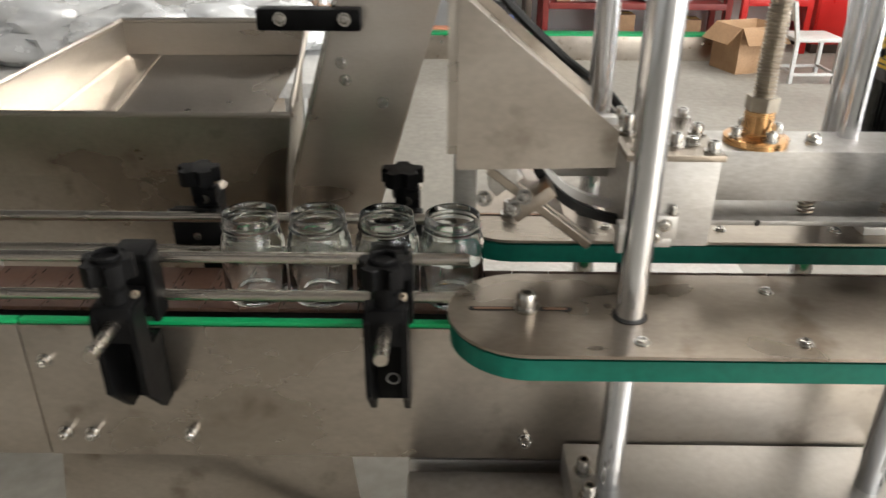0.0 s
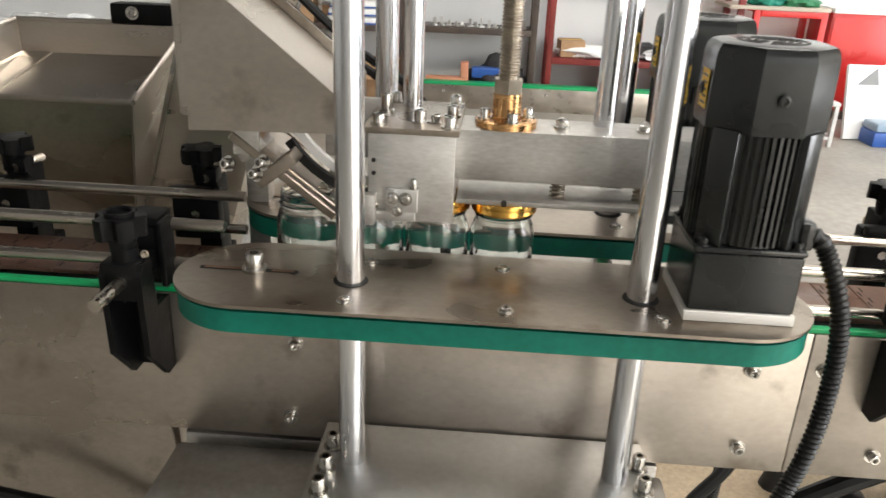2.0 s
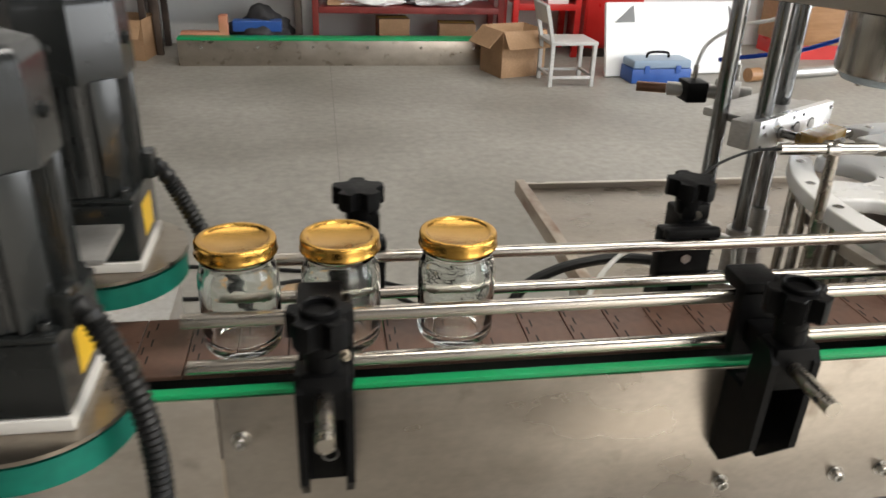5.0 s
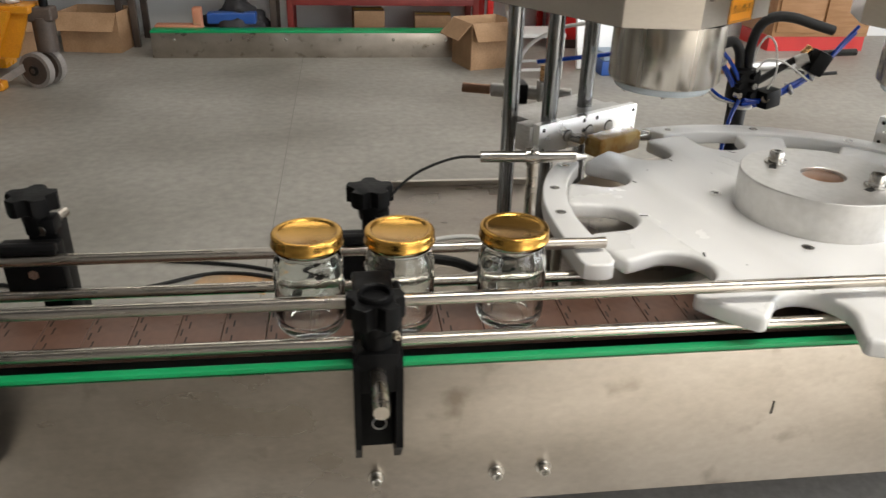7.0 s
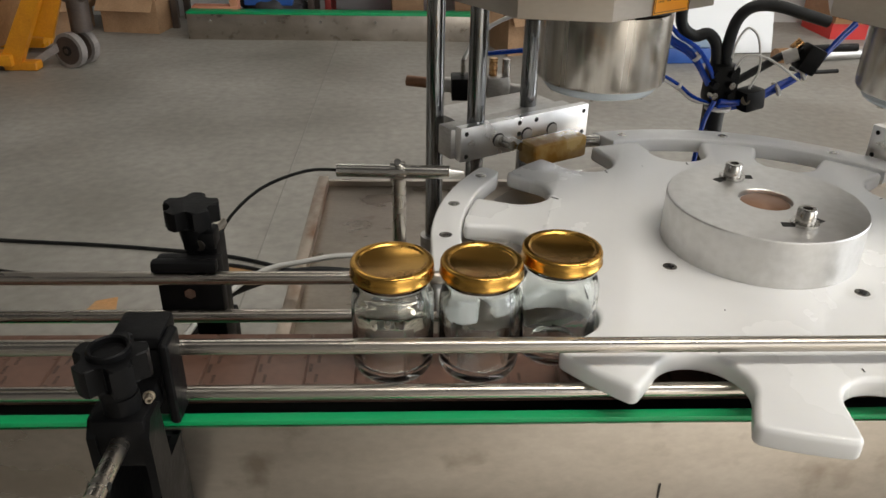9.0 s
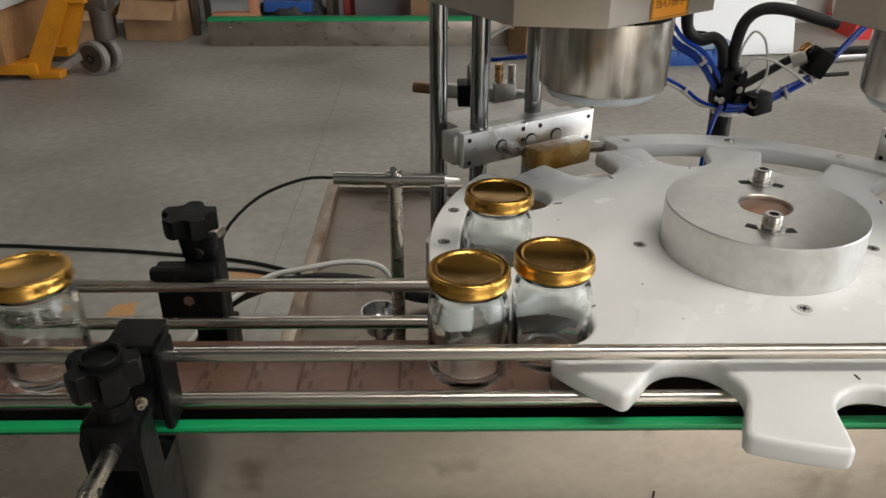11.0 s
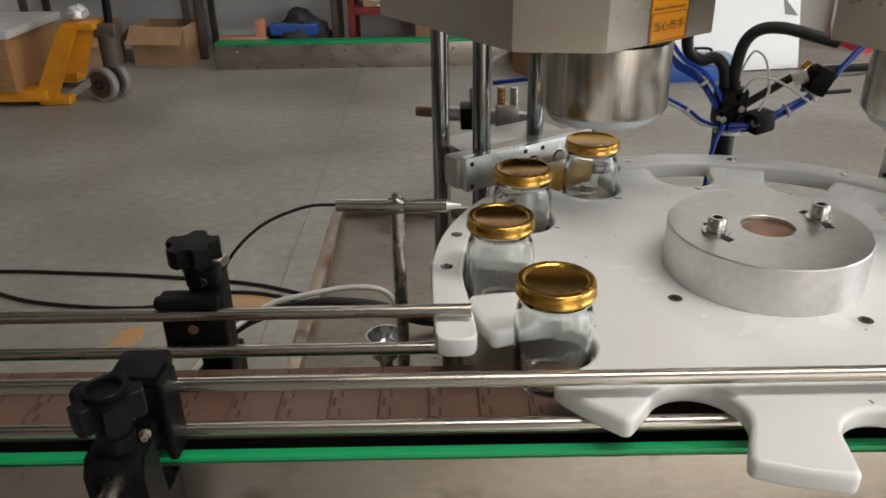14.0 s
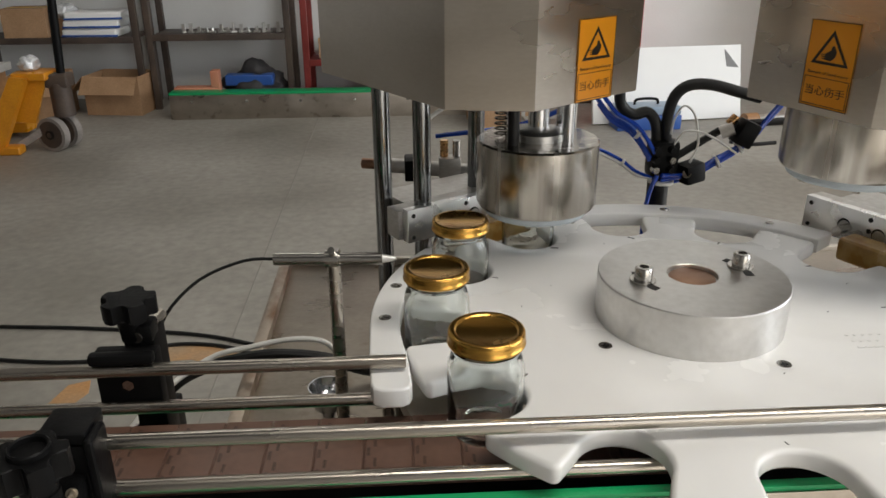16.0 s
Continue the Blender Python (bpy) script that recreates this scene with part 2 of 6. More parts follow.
def prism(bm, pts, z0, z1, bevel=0.0):
    lo = [bm.verts.new((x, y, z0)) for x, y in pts]
    hi = [bm.verts.new((x, y, z1)) for x, y in pts]
    n = len(pts)
    fs = [bm.faces.new(lo[::-1]), bm.faces.new(hi)]
    for i in range(n):
        j = (i + 1) % n
        fs.append(bm.faces.new((lo[i], lo[j], hi[j], hi[i])))
    if bevel:
        es = [e for f in fs[:2] for e in f.edges]
        bmesh.ops.bevel(bm, geom=es, offset=bevel, segments=2, profile=0.6, affect="EDGES", clamp_overlap=True)
    return bm


def soft_plate(pts, z0, z1, r, steps=4):
    """A thick plate whose upper and lower edges are rounded with radius r."""
    n = len(pts)
    inward = []
    for i in range(n):
        a, b, c = Vector(pts[i - 1]), Vector(pts[i]), Vector(pts[(i + 1) % n])
        u, v = (b - a).normalized(), (c - b).normalized()
        m = Vector((-u.y - v.y, u.x + v.x)).normalized()
        inward.append(m / max(0.6, m.dot(Vector((-v.y, v.x)))))
    rows = [(r * (1 - math.sin(q)), z0 + r * (1 - math.cos(q))) for q in (math.pi / 2 * k / steps for k in range(steps + 1))]
    rows += [(r * (1 - math.cos(q)), z1 - r * (1 - math.sin(q))) for q in (math.pi / 2 * k / steps for k in range(steps + 1))]
    bm = bmesh.new()
    rings = [[bm.verts.new((p[0] + w.x * d, p[1] + w.y * d, z)) for p, w in zip(pts, inward)] for d, z in rows]
    for A, B in zip(rings, rings[1:]):
        for i in range(n):
            bm.faces.new((A[i], A[(i + 1) % n], B[(i + 1) % n], B[i]))
    bm.faces.new(rings[0][::-1])
    bm.faces.new(rings[-1])
    return bm


def tube(bm, pts, r, seg=8, ripple=0.0, closed=False):
    """A round hose along smooth points."""
    pts = [Vector(p) for p in pts]
    fine = []
    n = len(pts)
    for i in range(n - 1):
        p0, p1, p2, p3 = pts[max(i - 1, 0)], pts[i], pts[i + 1], pts[min(i + 2, n - 1)]
        steps = max(4, int((p2 - p1).length / (0.0023 if ripple else 0.02)))
        for k in range(steps):
            t = k / steps
            fine.append(0.5 * ((2 * p1) + (-p0 + p2) * t + (2 * p0 - 5 * p1 + 4 * p2 - p3) * t * t + (-p0 + 3 * p1 - 3 * p2 + p3) * t ** 3))
    fine.append(pts[-1])
    prev, side = None, None
    for i, p in enumerate(fine):
        d = (fine[min(i + 1, len(fine) - 1)] - fine[max(i - 1, 0)]).normalized()
        side = d.orthogonal() if side is None else (side - side.dot(d) * d)
        side.normalize()
        up = d.cross(side)
        rr = r * (1 + (ripple if i % 2 else 0))
        ring = [bm.verts.new(p + rr * (math.cos(a) * side + math.sin(a) * up)) for a in (2 * math.pi * k / seg for k in range(seg))]
        if prev:
            for k in range(seg):
                bm.faces.new((prev[k], prev[(k + 1) % seg], ring[(k + 1) % seg], ring[k]))
        else:
            bm.faces.new(ring[::-1])
        prev = ring
    bm.faces.new(prev)
    return bm


def socket_screw(bm, place, axis=(0, 0, 1), r=0.0065, h=0.009):
    """A cap screw with a washer and a hexagon socket."""
    p, a = Vector(place), Vector(axis).normalized()
    cyl(bm, r * 1.45, p, p + a * h * 0.16, 16)
    q = a.to_track_quat("Z", "Y").to_matrix().to_4x4()
    tmp = bmesh.new()
    lathe(tmp, [(0, h * 0.55), (r * 0.5, h * 0.55), (r * 0.52, h), (r * 0.86, h), (r, h * 0.88), (r, h * 0.1), (0, h * 0.1)], 14)
    for v in tmp.verts:
        v.co = Matrix.Translation(p) @ q @ v.co
    me = bpy.data.meshes.new("tmp")
    tmp.to_mesh(me)
    tmp.free()
    bm.from_mesh(me)
    bpy.data.meshes.remove(me)
    return bm


def screw(parent, place, axis=(0, 0, 1), r=0.0065, h=0.009, name="screw", mat=None):
    return part(name, socket_screw(bmesh.new(), place, axis, r, h), mat or BOLT, parent)


def hex_nut(bm, place, r, h, axis=(0, 0, 1)):
    p, a = Vector(place), Vector(axis).normalized()
    return cyl(bm, r, p, p + a * h, 6)


def stadium(x0, x1, y0, y1, r=None, n=14):
    """Outline of a plate with round ends."""
    r = r or (y1 - y0) / 2
    pts = []
    for cx, cy, a0 in ((x1 - r, y1 - r, 0), (x0 + r, y1 - r, 90), (x0 + r, y0 + r, 180), (x1 - r, y0 + r, 270)):
        for k in range(n + 1):
            a = radians(a0 + 90 * k / n)
            pts.append((cx + r * math.cos(a), cy + r * math.sin(a)))
    return pts


# ---- the hall ----
floor = part("floor", boxed(-4.2, 8.2, -4.2, 6.2, -0.1, 0.0), CONCRETE)
tagged(floor, "worn grey concrete workshop floor with stains", "floor", kind="structure")
for k, (a, b) in enumerate((((1.21, 1.6), (1.21, 5.9)), )):
    bm = bmesh.new()
    box(bm, min(a[0], b[0]) - 0.002, max(a[0], b[0]) + 0.002, min(a[1], b[1]) - 0.003, max(a[1], b[1]) + 0.003, 0.0, 0.0015)
    part("floor_joint", bm, material("joint_filler", (0.25, 0.235, 0.21), 0.8), floor)
paint = part("floor_paint_mark", prism(prism(bmesh.new(), [(0.99, 2.39), (1.12, 2.40), (1.22, 2.35), (1.245, 2.45), (1.14, 2.47), (1.05, 2.495)], 0.0, 0.0014), [(0.81, 2.20), (0.87, 2.19), (0.895, 2.25), (0.88, 2.31), (0.83, 2.29)], 0.0, 0.0014), OIL, floor,
             "worn orange paint mark on the floor")
# thin pale brown sheet laid on the floor behind the conveyor
beige_sheet = part("beige_floor_sheet", boxed(0.78, 1.66, 1.28, 1.82, 0.0005, 0.005, 0.001), material("pale_brown_sheet", (0.40, 0.31, 0.21), 0.8, 0, (0.47, 0.37, 0.26), 6, 5, fine=0.3))
tagged(beige_sheet, "flat pale brown sheet lying on the floor", "cardboard")
wall_north = part("wall_north", boxed(-4.2, 8.2, 6.0, 6.2, 0, 4.5), WALL)
tagged(wall_north, "white plastered workshop wall", "wall", kind="structure")
bm = bmesh.new()
box(bm, -4.2, 3.0, -4.2, -4.0, 0, 4.5)
box(bm, 7.8, 8.2, -4.2, -4.0, 0, 4.5)
box(bm, 3.0, 7.8, -4.2, -4.0, 3.95, 4.5)
tagged(part("wall_south", bm, SIDE), "unseen workshop wall in darkened plaster with a wide open gate", "wall", kind="structure")
bm = bmesh.new()
box(bm, -4.2, -4.0, -4.0, 6.0, 0, 4.5)
tagged(part("wall_west", bm, SIDE), "unseen workshop wall in darkened plaster", "wall", kind="structure")
bm = bmesh.new()
box(bm, 8.0, 8.2, -4.0, -1.45, 0, 4.5)
box(bm, 8.0, 8.2, 3.45, 6.0, 0, 4.5)
box(bm, 8.0, 8.2, -1.45, 3.45, 3.25, 4.5)
tagged(part("wall_east", bm, SIDE), "unseen workshop wall in darkened plaster with an open gate", "wall", kind="structure")
bm = bmesh.new()
for y0, y1 in ((-4.2, -0.3), (0.7, 3.9), (4.9, 6.2)):
    box(bm, -4.2, 8.2, y0, y1, 4.5, 4.6)
box(bm, -4.2, -0.5, 3.9, 4.9, 4.5, 4.6)
box(bm, 6.9, 8.2, 3.9, 4.9, 4.5, 4.6)
box(bm, -4.2, -0.9, -0.3, 0.7, 4.5, 4.6)
box(bm, 5.7, 8.2, -0.3, 0.7, 4.5, 4.6)
# opal panels added to close the roof openings above the fill lamps
for x0, x1, y0, y1 in ((-0.5, 6.9, 3.9, 4.9), (-0.9, 5.7, -0.3, 0.7)):
    tagged(part("added_roof_panel", boxed(x0 + 0.003, x1 - 0.003, y0 + 0.003, y1 - 0.003, 4.52, 4.56), material("opal_sheet", (0.72, 0.72, 0.70), 0.5)), "unseen opal roof panel added above a fill lamp", "roof light", kind="structure")
tagged(part("ceiling", bm, CEIL), "unseen darkened sheet roof with two added light panels", "ceiling", kind="structure")

# ---- conveyor ----
PY, CHZ, JY = 0.948, 0.730, 1.013
X0, X1 = -0.75, 2.85
conveyor = thing("conveyor", "long stainless steel chain conveyor with green edge strips", "conveyor")
SEAMS = (X0, 0.098, 1.072, X1)
for a, b in zip(SEAMS, SEAMS[1:]):
    bm = bmesh.new()
    box(bm, a + 0.0006, b - 0.0006, PY, PY + 0.003, 0.569, 0.724, 0.001)
    box(bm, a + 0.0006, b - 0.0006, PY + 0.003, PY + 0.012, 0.7205, 0.724)
    box(bm, a + 0.0006, b - 0.0006, PY + 0.003, PY + 0.02, 0.569, 0.572)
    part("front_panel", bm, STEEL_X, conveyor, "brushed stainless side panel with faint stains")
part("back_panel", boxed(X0, X1, 1.074, 1.077, 0.569, 0.7025), STEEL_X, conveyor)
for y0, y1, z1 in ((PY + 0.001, PY + 0.0098, 0.7290), (1.063, 1.0735, 0.713)):
    for a, b in ((X0, 0.097), (0.1, X1)):
        part("edge_strip", boxed(a, b, y0, y1, max(z1 - 0.0103, 0.7242) if y0 < 1 else z1 - 0.0103, z1, 0.0014), GREEN, conveyor, "bright green plastic wear strip")
# bed coloured near-black for the shade under the chain
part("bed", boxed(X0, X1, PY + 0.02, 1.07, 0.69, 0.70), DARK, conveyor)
for cx in (X0, X1):
    part("end_roller", cyled(0.035, (cx, PY + 0.02, 0.69), (cx, 1.07, 0.69), 24), ALU, conveyor)
for x, z in ((0.0355, 0.690), (0.116, 0.685), (0.118, 0.598), (0.145, 0.597), (0.245, 0.598), (0.580, 0.594), (1.023, 0.682), (1.0245, 0.595),
             (1.087, 0.687), (1.088, 0.596), (1.153, 0.596), (1.4815, 0.606), (1.591, 0.604), (1.635, 0.606), (0.588, 0.678), (0.032, 0.600), (2.06, 0.60), (2.2, 0.60)):
    screw(conveyor, (x, PY, z), (0, -1, 0), 0.0052, 0.0085, "panel_screw")
for x in (-0.45, 2.5):
    for y in (0.97, 1.06):
        part("leg", boxed(x - 0.02, x + 0.02, y - 0.02, y + 0.02, 0.02, 0.57, 0.003), STEEL, conveyor)
        part("foot", cyled(0.03, (x, y, 0), (x, y, 0.02), 20, 0.012), RUBBER, conveyor)
part("junction_mark", boxed(1.8462, 1.8478, PY - 0.0008, PY, 0.652, 0.666), INK, conveyor)


def chain_link_mesh():
    """One flat-top link, 38.1 mm long, with a row of short dark slits at its hinge."""
    bm = bmesh.new()
    h, w = 0.01905, 0.0415
    box(bm, -h + 0.0003, h - 0.0003, -w, w, -0.004, 0.0, 0.0005, 1)
    box(bm, -h + 0.006, h - 0.006, -0.02, 0.02, -0.013, -0.004)
    for y in (-0.034, -0.010, 0.014):
        for off, dy in ((-0.0022, 0.0), (0.0030, 0.011)):
            n = len(bm.faces)
            box(bm, -h + 0.005 + off, -h + 0.0064 + off, y + dy, y + dy + 0.010, -0.001, 0.0002)
            bm.faces.ensure_lookup_table()
            for f in bm.faces[n:]:
                f.material_index = 1
    me = finish(bm, "chain_link", CHAIN, 0)
    me.materials.append(DARK)
    return me


LINK = chain_link_mesh()
RUN, RAD = X1 - X0, 0.040
LOOP = 2 * RUN + 2 * math.pi * RAD
NLINK = int(LOOP / 0.0381)
LPITCH = LOOP / NLINK
links = []
for i in range(NLINK):
    ob = new("chain_link", LINK)
    ob.parent = conveyor
    links.append(ob)


def link_pose(s):
    s %= LOOP
    cz = CHZ - RAD
    if s < RUN:
        return pose(X0 + s, JY, CHZ)
    s -= RUN
    if s < math.pi * RAD:
        a = s / RAD
        return pose(X1 + RAD * math.sin(a), JY, cz + RAD * math.cos(a), 0, math.degrees(a), 0)
    s -= math.pi * RAD
    if s < RUN:
        return pose(X1 - s, JY, cz - RAD, 0, 180, 0)
    a = math.pi + (s - RUN) / RAD
    return pose(X0 + RAD * math.sin(a), JY, cz + RAD * math.cos(a), 0, math.degrees(a), 0)


# ---- guide rails and their clamps ----


def rail(name, x0, x1, y, z, r=0.0056):
    bm = cyled(r, (x0, y, z), (x1, y, z), 20)
    ob = part(name, bm, ROD)
    return tagged(ob, "polished steel guide rod beside the conveyor chain", "guide rail", "guide rails of the conveyor")


for x0, x1, y, z in ((X0, 0.520, 0.966, 0.788), (X0, 0.520, 0.966, 0.748), (X0, 0.509, 1.062, 0.785), (X0, 0.509, 1.062, 0.748),
                     (1.052, 2.7, 0.967, 0.7785), (1.052, 2.7, 0.967, 0.7388), (1.06, 1.712, 1.070, 0.7735), (1.06, 1.712, 1.070, 0.7375)):
    rail("guide_rail", x0, x1, y, z)


def star_knob(bm, place, r=0.019, h=0.019, lobes=5):
    x, y, z = place
    pts = []
    for k in range(lobes * 10):
        a = 2 * math.pi * k / (lobes * 10)
        rr = r * (1.08 - 0.42 * max(0.0, math.cos(lobes * (a + math.pi / 2))) ** 0.8)
        pts.append((x + rr * math.cos(a), y + rr * math.sin(a)))
    prism(bm, pts, z, z + h, 0.003)
    cyl(bm, r * 0.52, (x, y, z - 0.016), (x, y, z), 16, r * 0.62)
    return bm


def front_clamp(x):
    t = thing("rail_clamp", "black plastic rail clamp with star knob, bolted on the side panel", "rail clamp", pose(x, PY, 0), "rail clamps of the conveyor")
    bm = bmesh.new()
    box(bm, -0.019, 0.019, -0.006, 0.0, 0.648, 0.7225, 0.001)
    for sx in (-1, 1):
        xa, xb = (0.0135, 0.019) if sx > 0 else (-0.019, -0.0135)
        prof = [(-0.0005, 0.646), (-0.018, 0.646), (-0.052, 0.684), (-0.054, 0.762), (-0.047, 0.772), (-0.030, 0.772), (-0.026, 0.7225), (-0.0005, 0.7225)]
        va = [bm.verts.new((xa, y, z)) for y, z in prof]
        vb = [bm.verts.new((xb, y, z)) for y, z in prof]
        bm.faces.new(va), bm.faces.new(vb[::-1])
        for i in range(len(prof)):
            j = (i + 1) % len(prof)
            bm.faces.new((va[i], vb[i], vb[j], va[j]))
    box(bm, -0.0165, 0.0165, -0.0525, -0.029, 0.738, 0.774, 0.003)
    part("arm", bm, PLASTIC, t)
    part("moulded_ring", lathe(bmesh.new(), [(0.0052, 0), (0.0052, 0.0008), (0.0066, 0.0008), (0.0066, 0)], 24, (0, 0, 0), True), GREYPAINT, t, "", pose(0.002, -0.006, 0.672, 90, 0, 0))
    bm = bmesh.new()
    cyl(bm, 0.0115, (0, -0.038, 0.765), (0, -0.038, 0.786), 20)
    part("socket", bm, PLASTIC, t)
    knob = part("knob", star_knob(bmesh.new(), (-0.001, -0.038, 0.796), 0.0205, 0.019), PLASTIC, t)
    part("knob_cup", lathe(bmesh.new(), [(0.0128, 0.0), (0.0128, 0.0035), (0.0118, 0.0045), (0.0106, 0.0035), (0.0098, -0.004), (0, -0.004)], 28, (-0.001, -0.038, 0.8152)), PLASTIC, knob)
    bm = bmesh.new()
    cyl(bm, 0.0058, (0, 0.006, 0.757), (0, -0.100, 0.757), 16)
    rod = part("rod", bm, ROD, t, "chrome round bar through the clamp")
    part("cross_hole", cyled(0.0026, (-0.0061, -0.088, 0.757), (0.0061, -0.088, 0.757), 10), DARK, rod)
    bm = bmesh.new()
    box(bm, -0.018, 0.015, 0.000, 0.013, 0.7355, 0.794, 0.003, 2)
    box(bm, -0.018, 0.015, 0.000, 0.034, 0.7865, 0.799, 0.003, 2)
    box(bm, -0.011, 0.011, -0.028, 0.002, 0.748, 0.768, 0.003)
    part("rail_holder", bm, PLASTIC, t)
    part("holder_plate", boxed(0.0145, 0.0215, -0.006, 0.020, 0.7315, 0.797, 0.006, 3), PLASTIC, t)
    part("set_screw", socket_screw(bmesh.new(), (0.014, -0.030, 0.776), (0.3, -1, 0.2), 0.0026, 0.007), THREAD, t)
    return t


first = front_clamp(0.448)
for x in (0.215, 1.150, 1.483):
    copy_thing(first, pose(x, PY, 0))


def back_clamp(x):
    t = thing("rail_clamp", "black plastic rail clamp with star knob behind the conveyor", "rail clamp", pose(x, 1.075, 0), "rail clamps of the conveyor")
    bm = bmesh.new()
    box(bm, -0.026, 0.026, 0.000, 0.016, 0.728, 0.786, 0.003)
    box(bm, -0.026, 0.026, -0.010, 0.0, 0.780, 0.790, 0.003)
    part("rail_holder", bm, PLASTIC, t)
    part("hex_screw", cyled(0.005, (0.0, -0.002, 0.757), (0.0, 0.002, 0.757), 6), BOLT, t)
    bm = bmesh.new()
    box(bm, -0.004, 0.022, 0.014, 0.046, 0.640, 0.796, 0.003)
    box(bm, -0.004, 0.022, 0.010, 0.030, 0.790, 0.806, 0.003)
    part("arm", bm, PLASTIC, t)
    part("knob", star_knob(bmesh.new(), (0.004, 0.020, 0.812), 0.0205, 0.016), PLASTIC, t)
    part("rod", cyled(0.005, (0.009, 0.01, 0.795), (0.019, 0.050, 0.797), 12), ROD, t)
    part("strut", boxed(0.0, 0.018, 0.04, 0.075, 0.66, 0.70, 0.003), PLASTIC, t)
    return t


bk = back_clamp(0.4486)
for x in (0.235, 1.179, 1.481):
    copy_thing(bk, pose(x, 1.075, 0))

# ---- capping machine ----
CY = 0.999
base = thing("steel_cabinet", "stainless steel cabinet below the capping unit", "cabinet")
part("cabinet", boxed(0.462, 0.955, 0.70, 0.944, 0.06, 0.556, 0.004), ALU_DULL, base)
part("cabinet", boxed(0.462, 0.955, 0.96, 1.45, 0.06, 0.556, 0.004), ALU_DULL, base)
part("cross_panel", boxed(0.47, 0.95, 0.944, 0.96, 0.1, 0.54), STEEL_X, base)
bm = boxed(0.618, 0.930, 0.79, 0.946, 0.5565, 0.592, 0.002)
part("foot_plate", bm, ALU, base, "milled aluminium foot plate of the columns")
for x, y in ((0.632, 0.871), (0.632, 0.840), (0.921, 0.873), (0.921, 0.842), (0.632, 0.905), (0.921, 0.905)):
    screw(base, (x, y, 0.592), (0, 0, 1), 0.0062, 0.016, "cap_screw")
for x in (0.50, 0.92):
    for y in (0.76, 1.40):
        part("foot", cyled(0.03, (x, y, 0), (x, y, 0.06), 20, 0.014), RUBBER, base)

for x in (0.653, 0.897):
    for y in (0.891, 2 * CY - 0.891):
        z0 = 0.592 if y < CY else 0.556
        ob = part("column", cyled(0.0120, (x, y, z0), (x, y, 1.55), 32), CHROME)
        tagged(ob, "tall chromed steel guide column of the capping unit", "column", "columns of the capping unit")


def belt_unit(name, flip):
    """A gripping belt with its cover plate."""
    yy = (lambda y: y) if not flip else (lambda y: 2 * CY - y)
    t = thing(name, "teal side belt under a worn steel cover plate gripping the jars", "belt unit", group="side belts of the capping unit")
    def out(inset):
        pts = [(x, yy(y)) for x, y in stadium(0.501 + inset, 1.037 - inset, 0.831 + inset, 0.964 - inset)]
        return pts[::-1] if flip else pts
    part("cover_plate", prism(bmesh.new(), out(0), 0.7722, 0.7752, 0.0006), PLATE, t, "worn brushed steel cover plate")
    part("lower_plate", prism(bmesh.new(), out(0.012), 0.7455, 0.7485), PLATE, t)
    bm = bmesh.new()
    o, i = out(0.0022), out(0.0075)
    n = len(o)
    vs = [[bm.verts.new((x, y, z)) for x, y in ring] for ring, z in ((o, 0.7500), (o, 0.7688), (i, 0.7688), (i, 0.7500))]
    for a in range(4):
        A, B = vs[a], vs[(a + 1) % 4]
        for k in range(n):
            bm.faces.new((A[k], A[(k + 1) % n], B[(k + 1) % n], B[k]))
    part("belt", bm, BELT, t, "teal rubber belt")
    # near-black filler paints the dark line of shade between plate and belt
    part("core", prism(bmesh.new(), out(0.010), 0.7490, 0.7722), DARK, t)
    slot = prism(bmesh.new(), [(x, yy(y)) for x, y in stadium(0.519, 0.606, 0.8975, 0.9035)], 0.7753, 0.7757)
    part("slot", slot, DARK, t)
    for x0, x1 in ((0.523, 0.556), (0.582, 0.602)):
        part("slot_bar", prism(bmesh.new(), [(x, yy(y)) for x, y in stadium(x0, x1, 0.899, 0.902)], 0.7756, 0.7762), COPPER, t)
    screw(t, (0.5675, yy(0.9005), 0.7755), (0, 0, 1), 0.0078, 0.016, "tension_screw")
    for x, y in ((0.782, 0.934), (0.784, 0.852), (0.9076, 0.853), (0.655, 0.851), (0.664, 0.931), (0.90, 0.935)):
        screw(t, (x, yy(y), 0.7752), (0, 0, 1), 0.0048, 0.0035, "plate_screw")
    for x in (0.653, 0.897):
        c = (x, yy(0.891))
        # flat dark ring paints the shaded clearance hole round the column
        part("collar", lathe(bmesh.new(), [(0.0121, 0), (0.0121, 0.0008), (0.0148, 0.0008), (0.0148, 0)], 32, (*c, 0.7752), True), DARK, t)
    return t


belt_unit("belt_unit", False)
belt_unit("belt_unit", True)


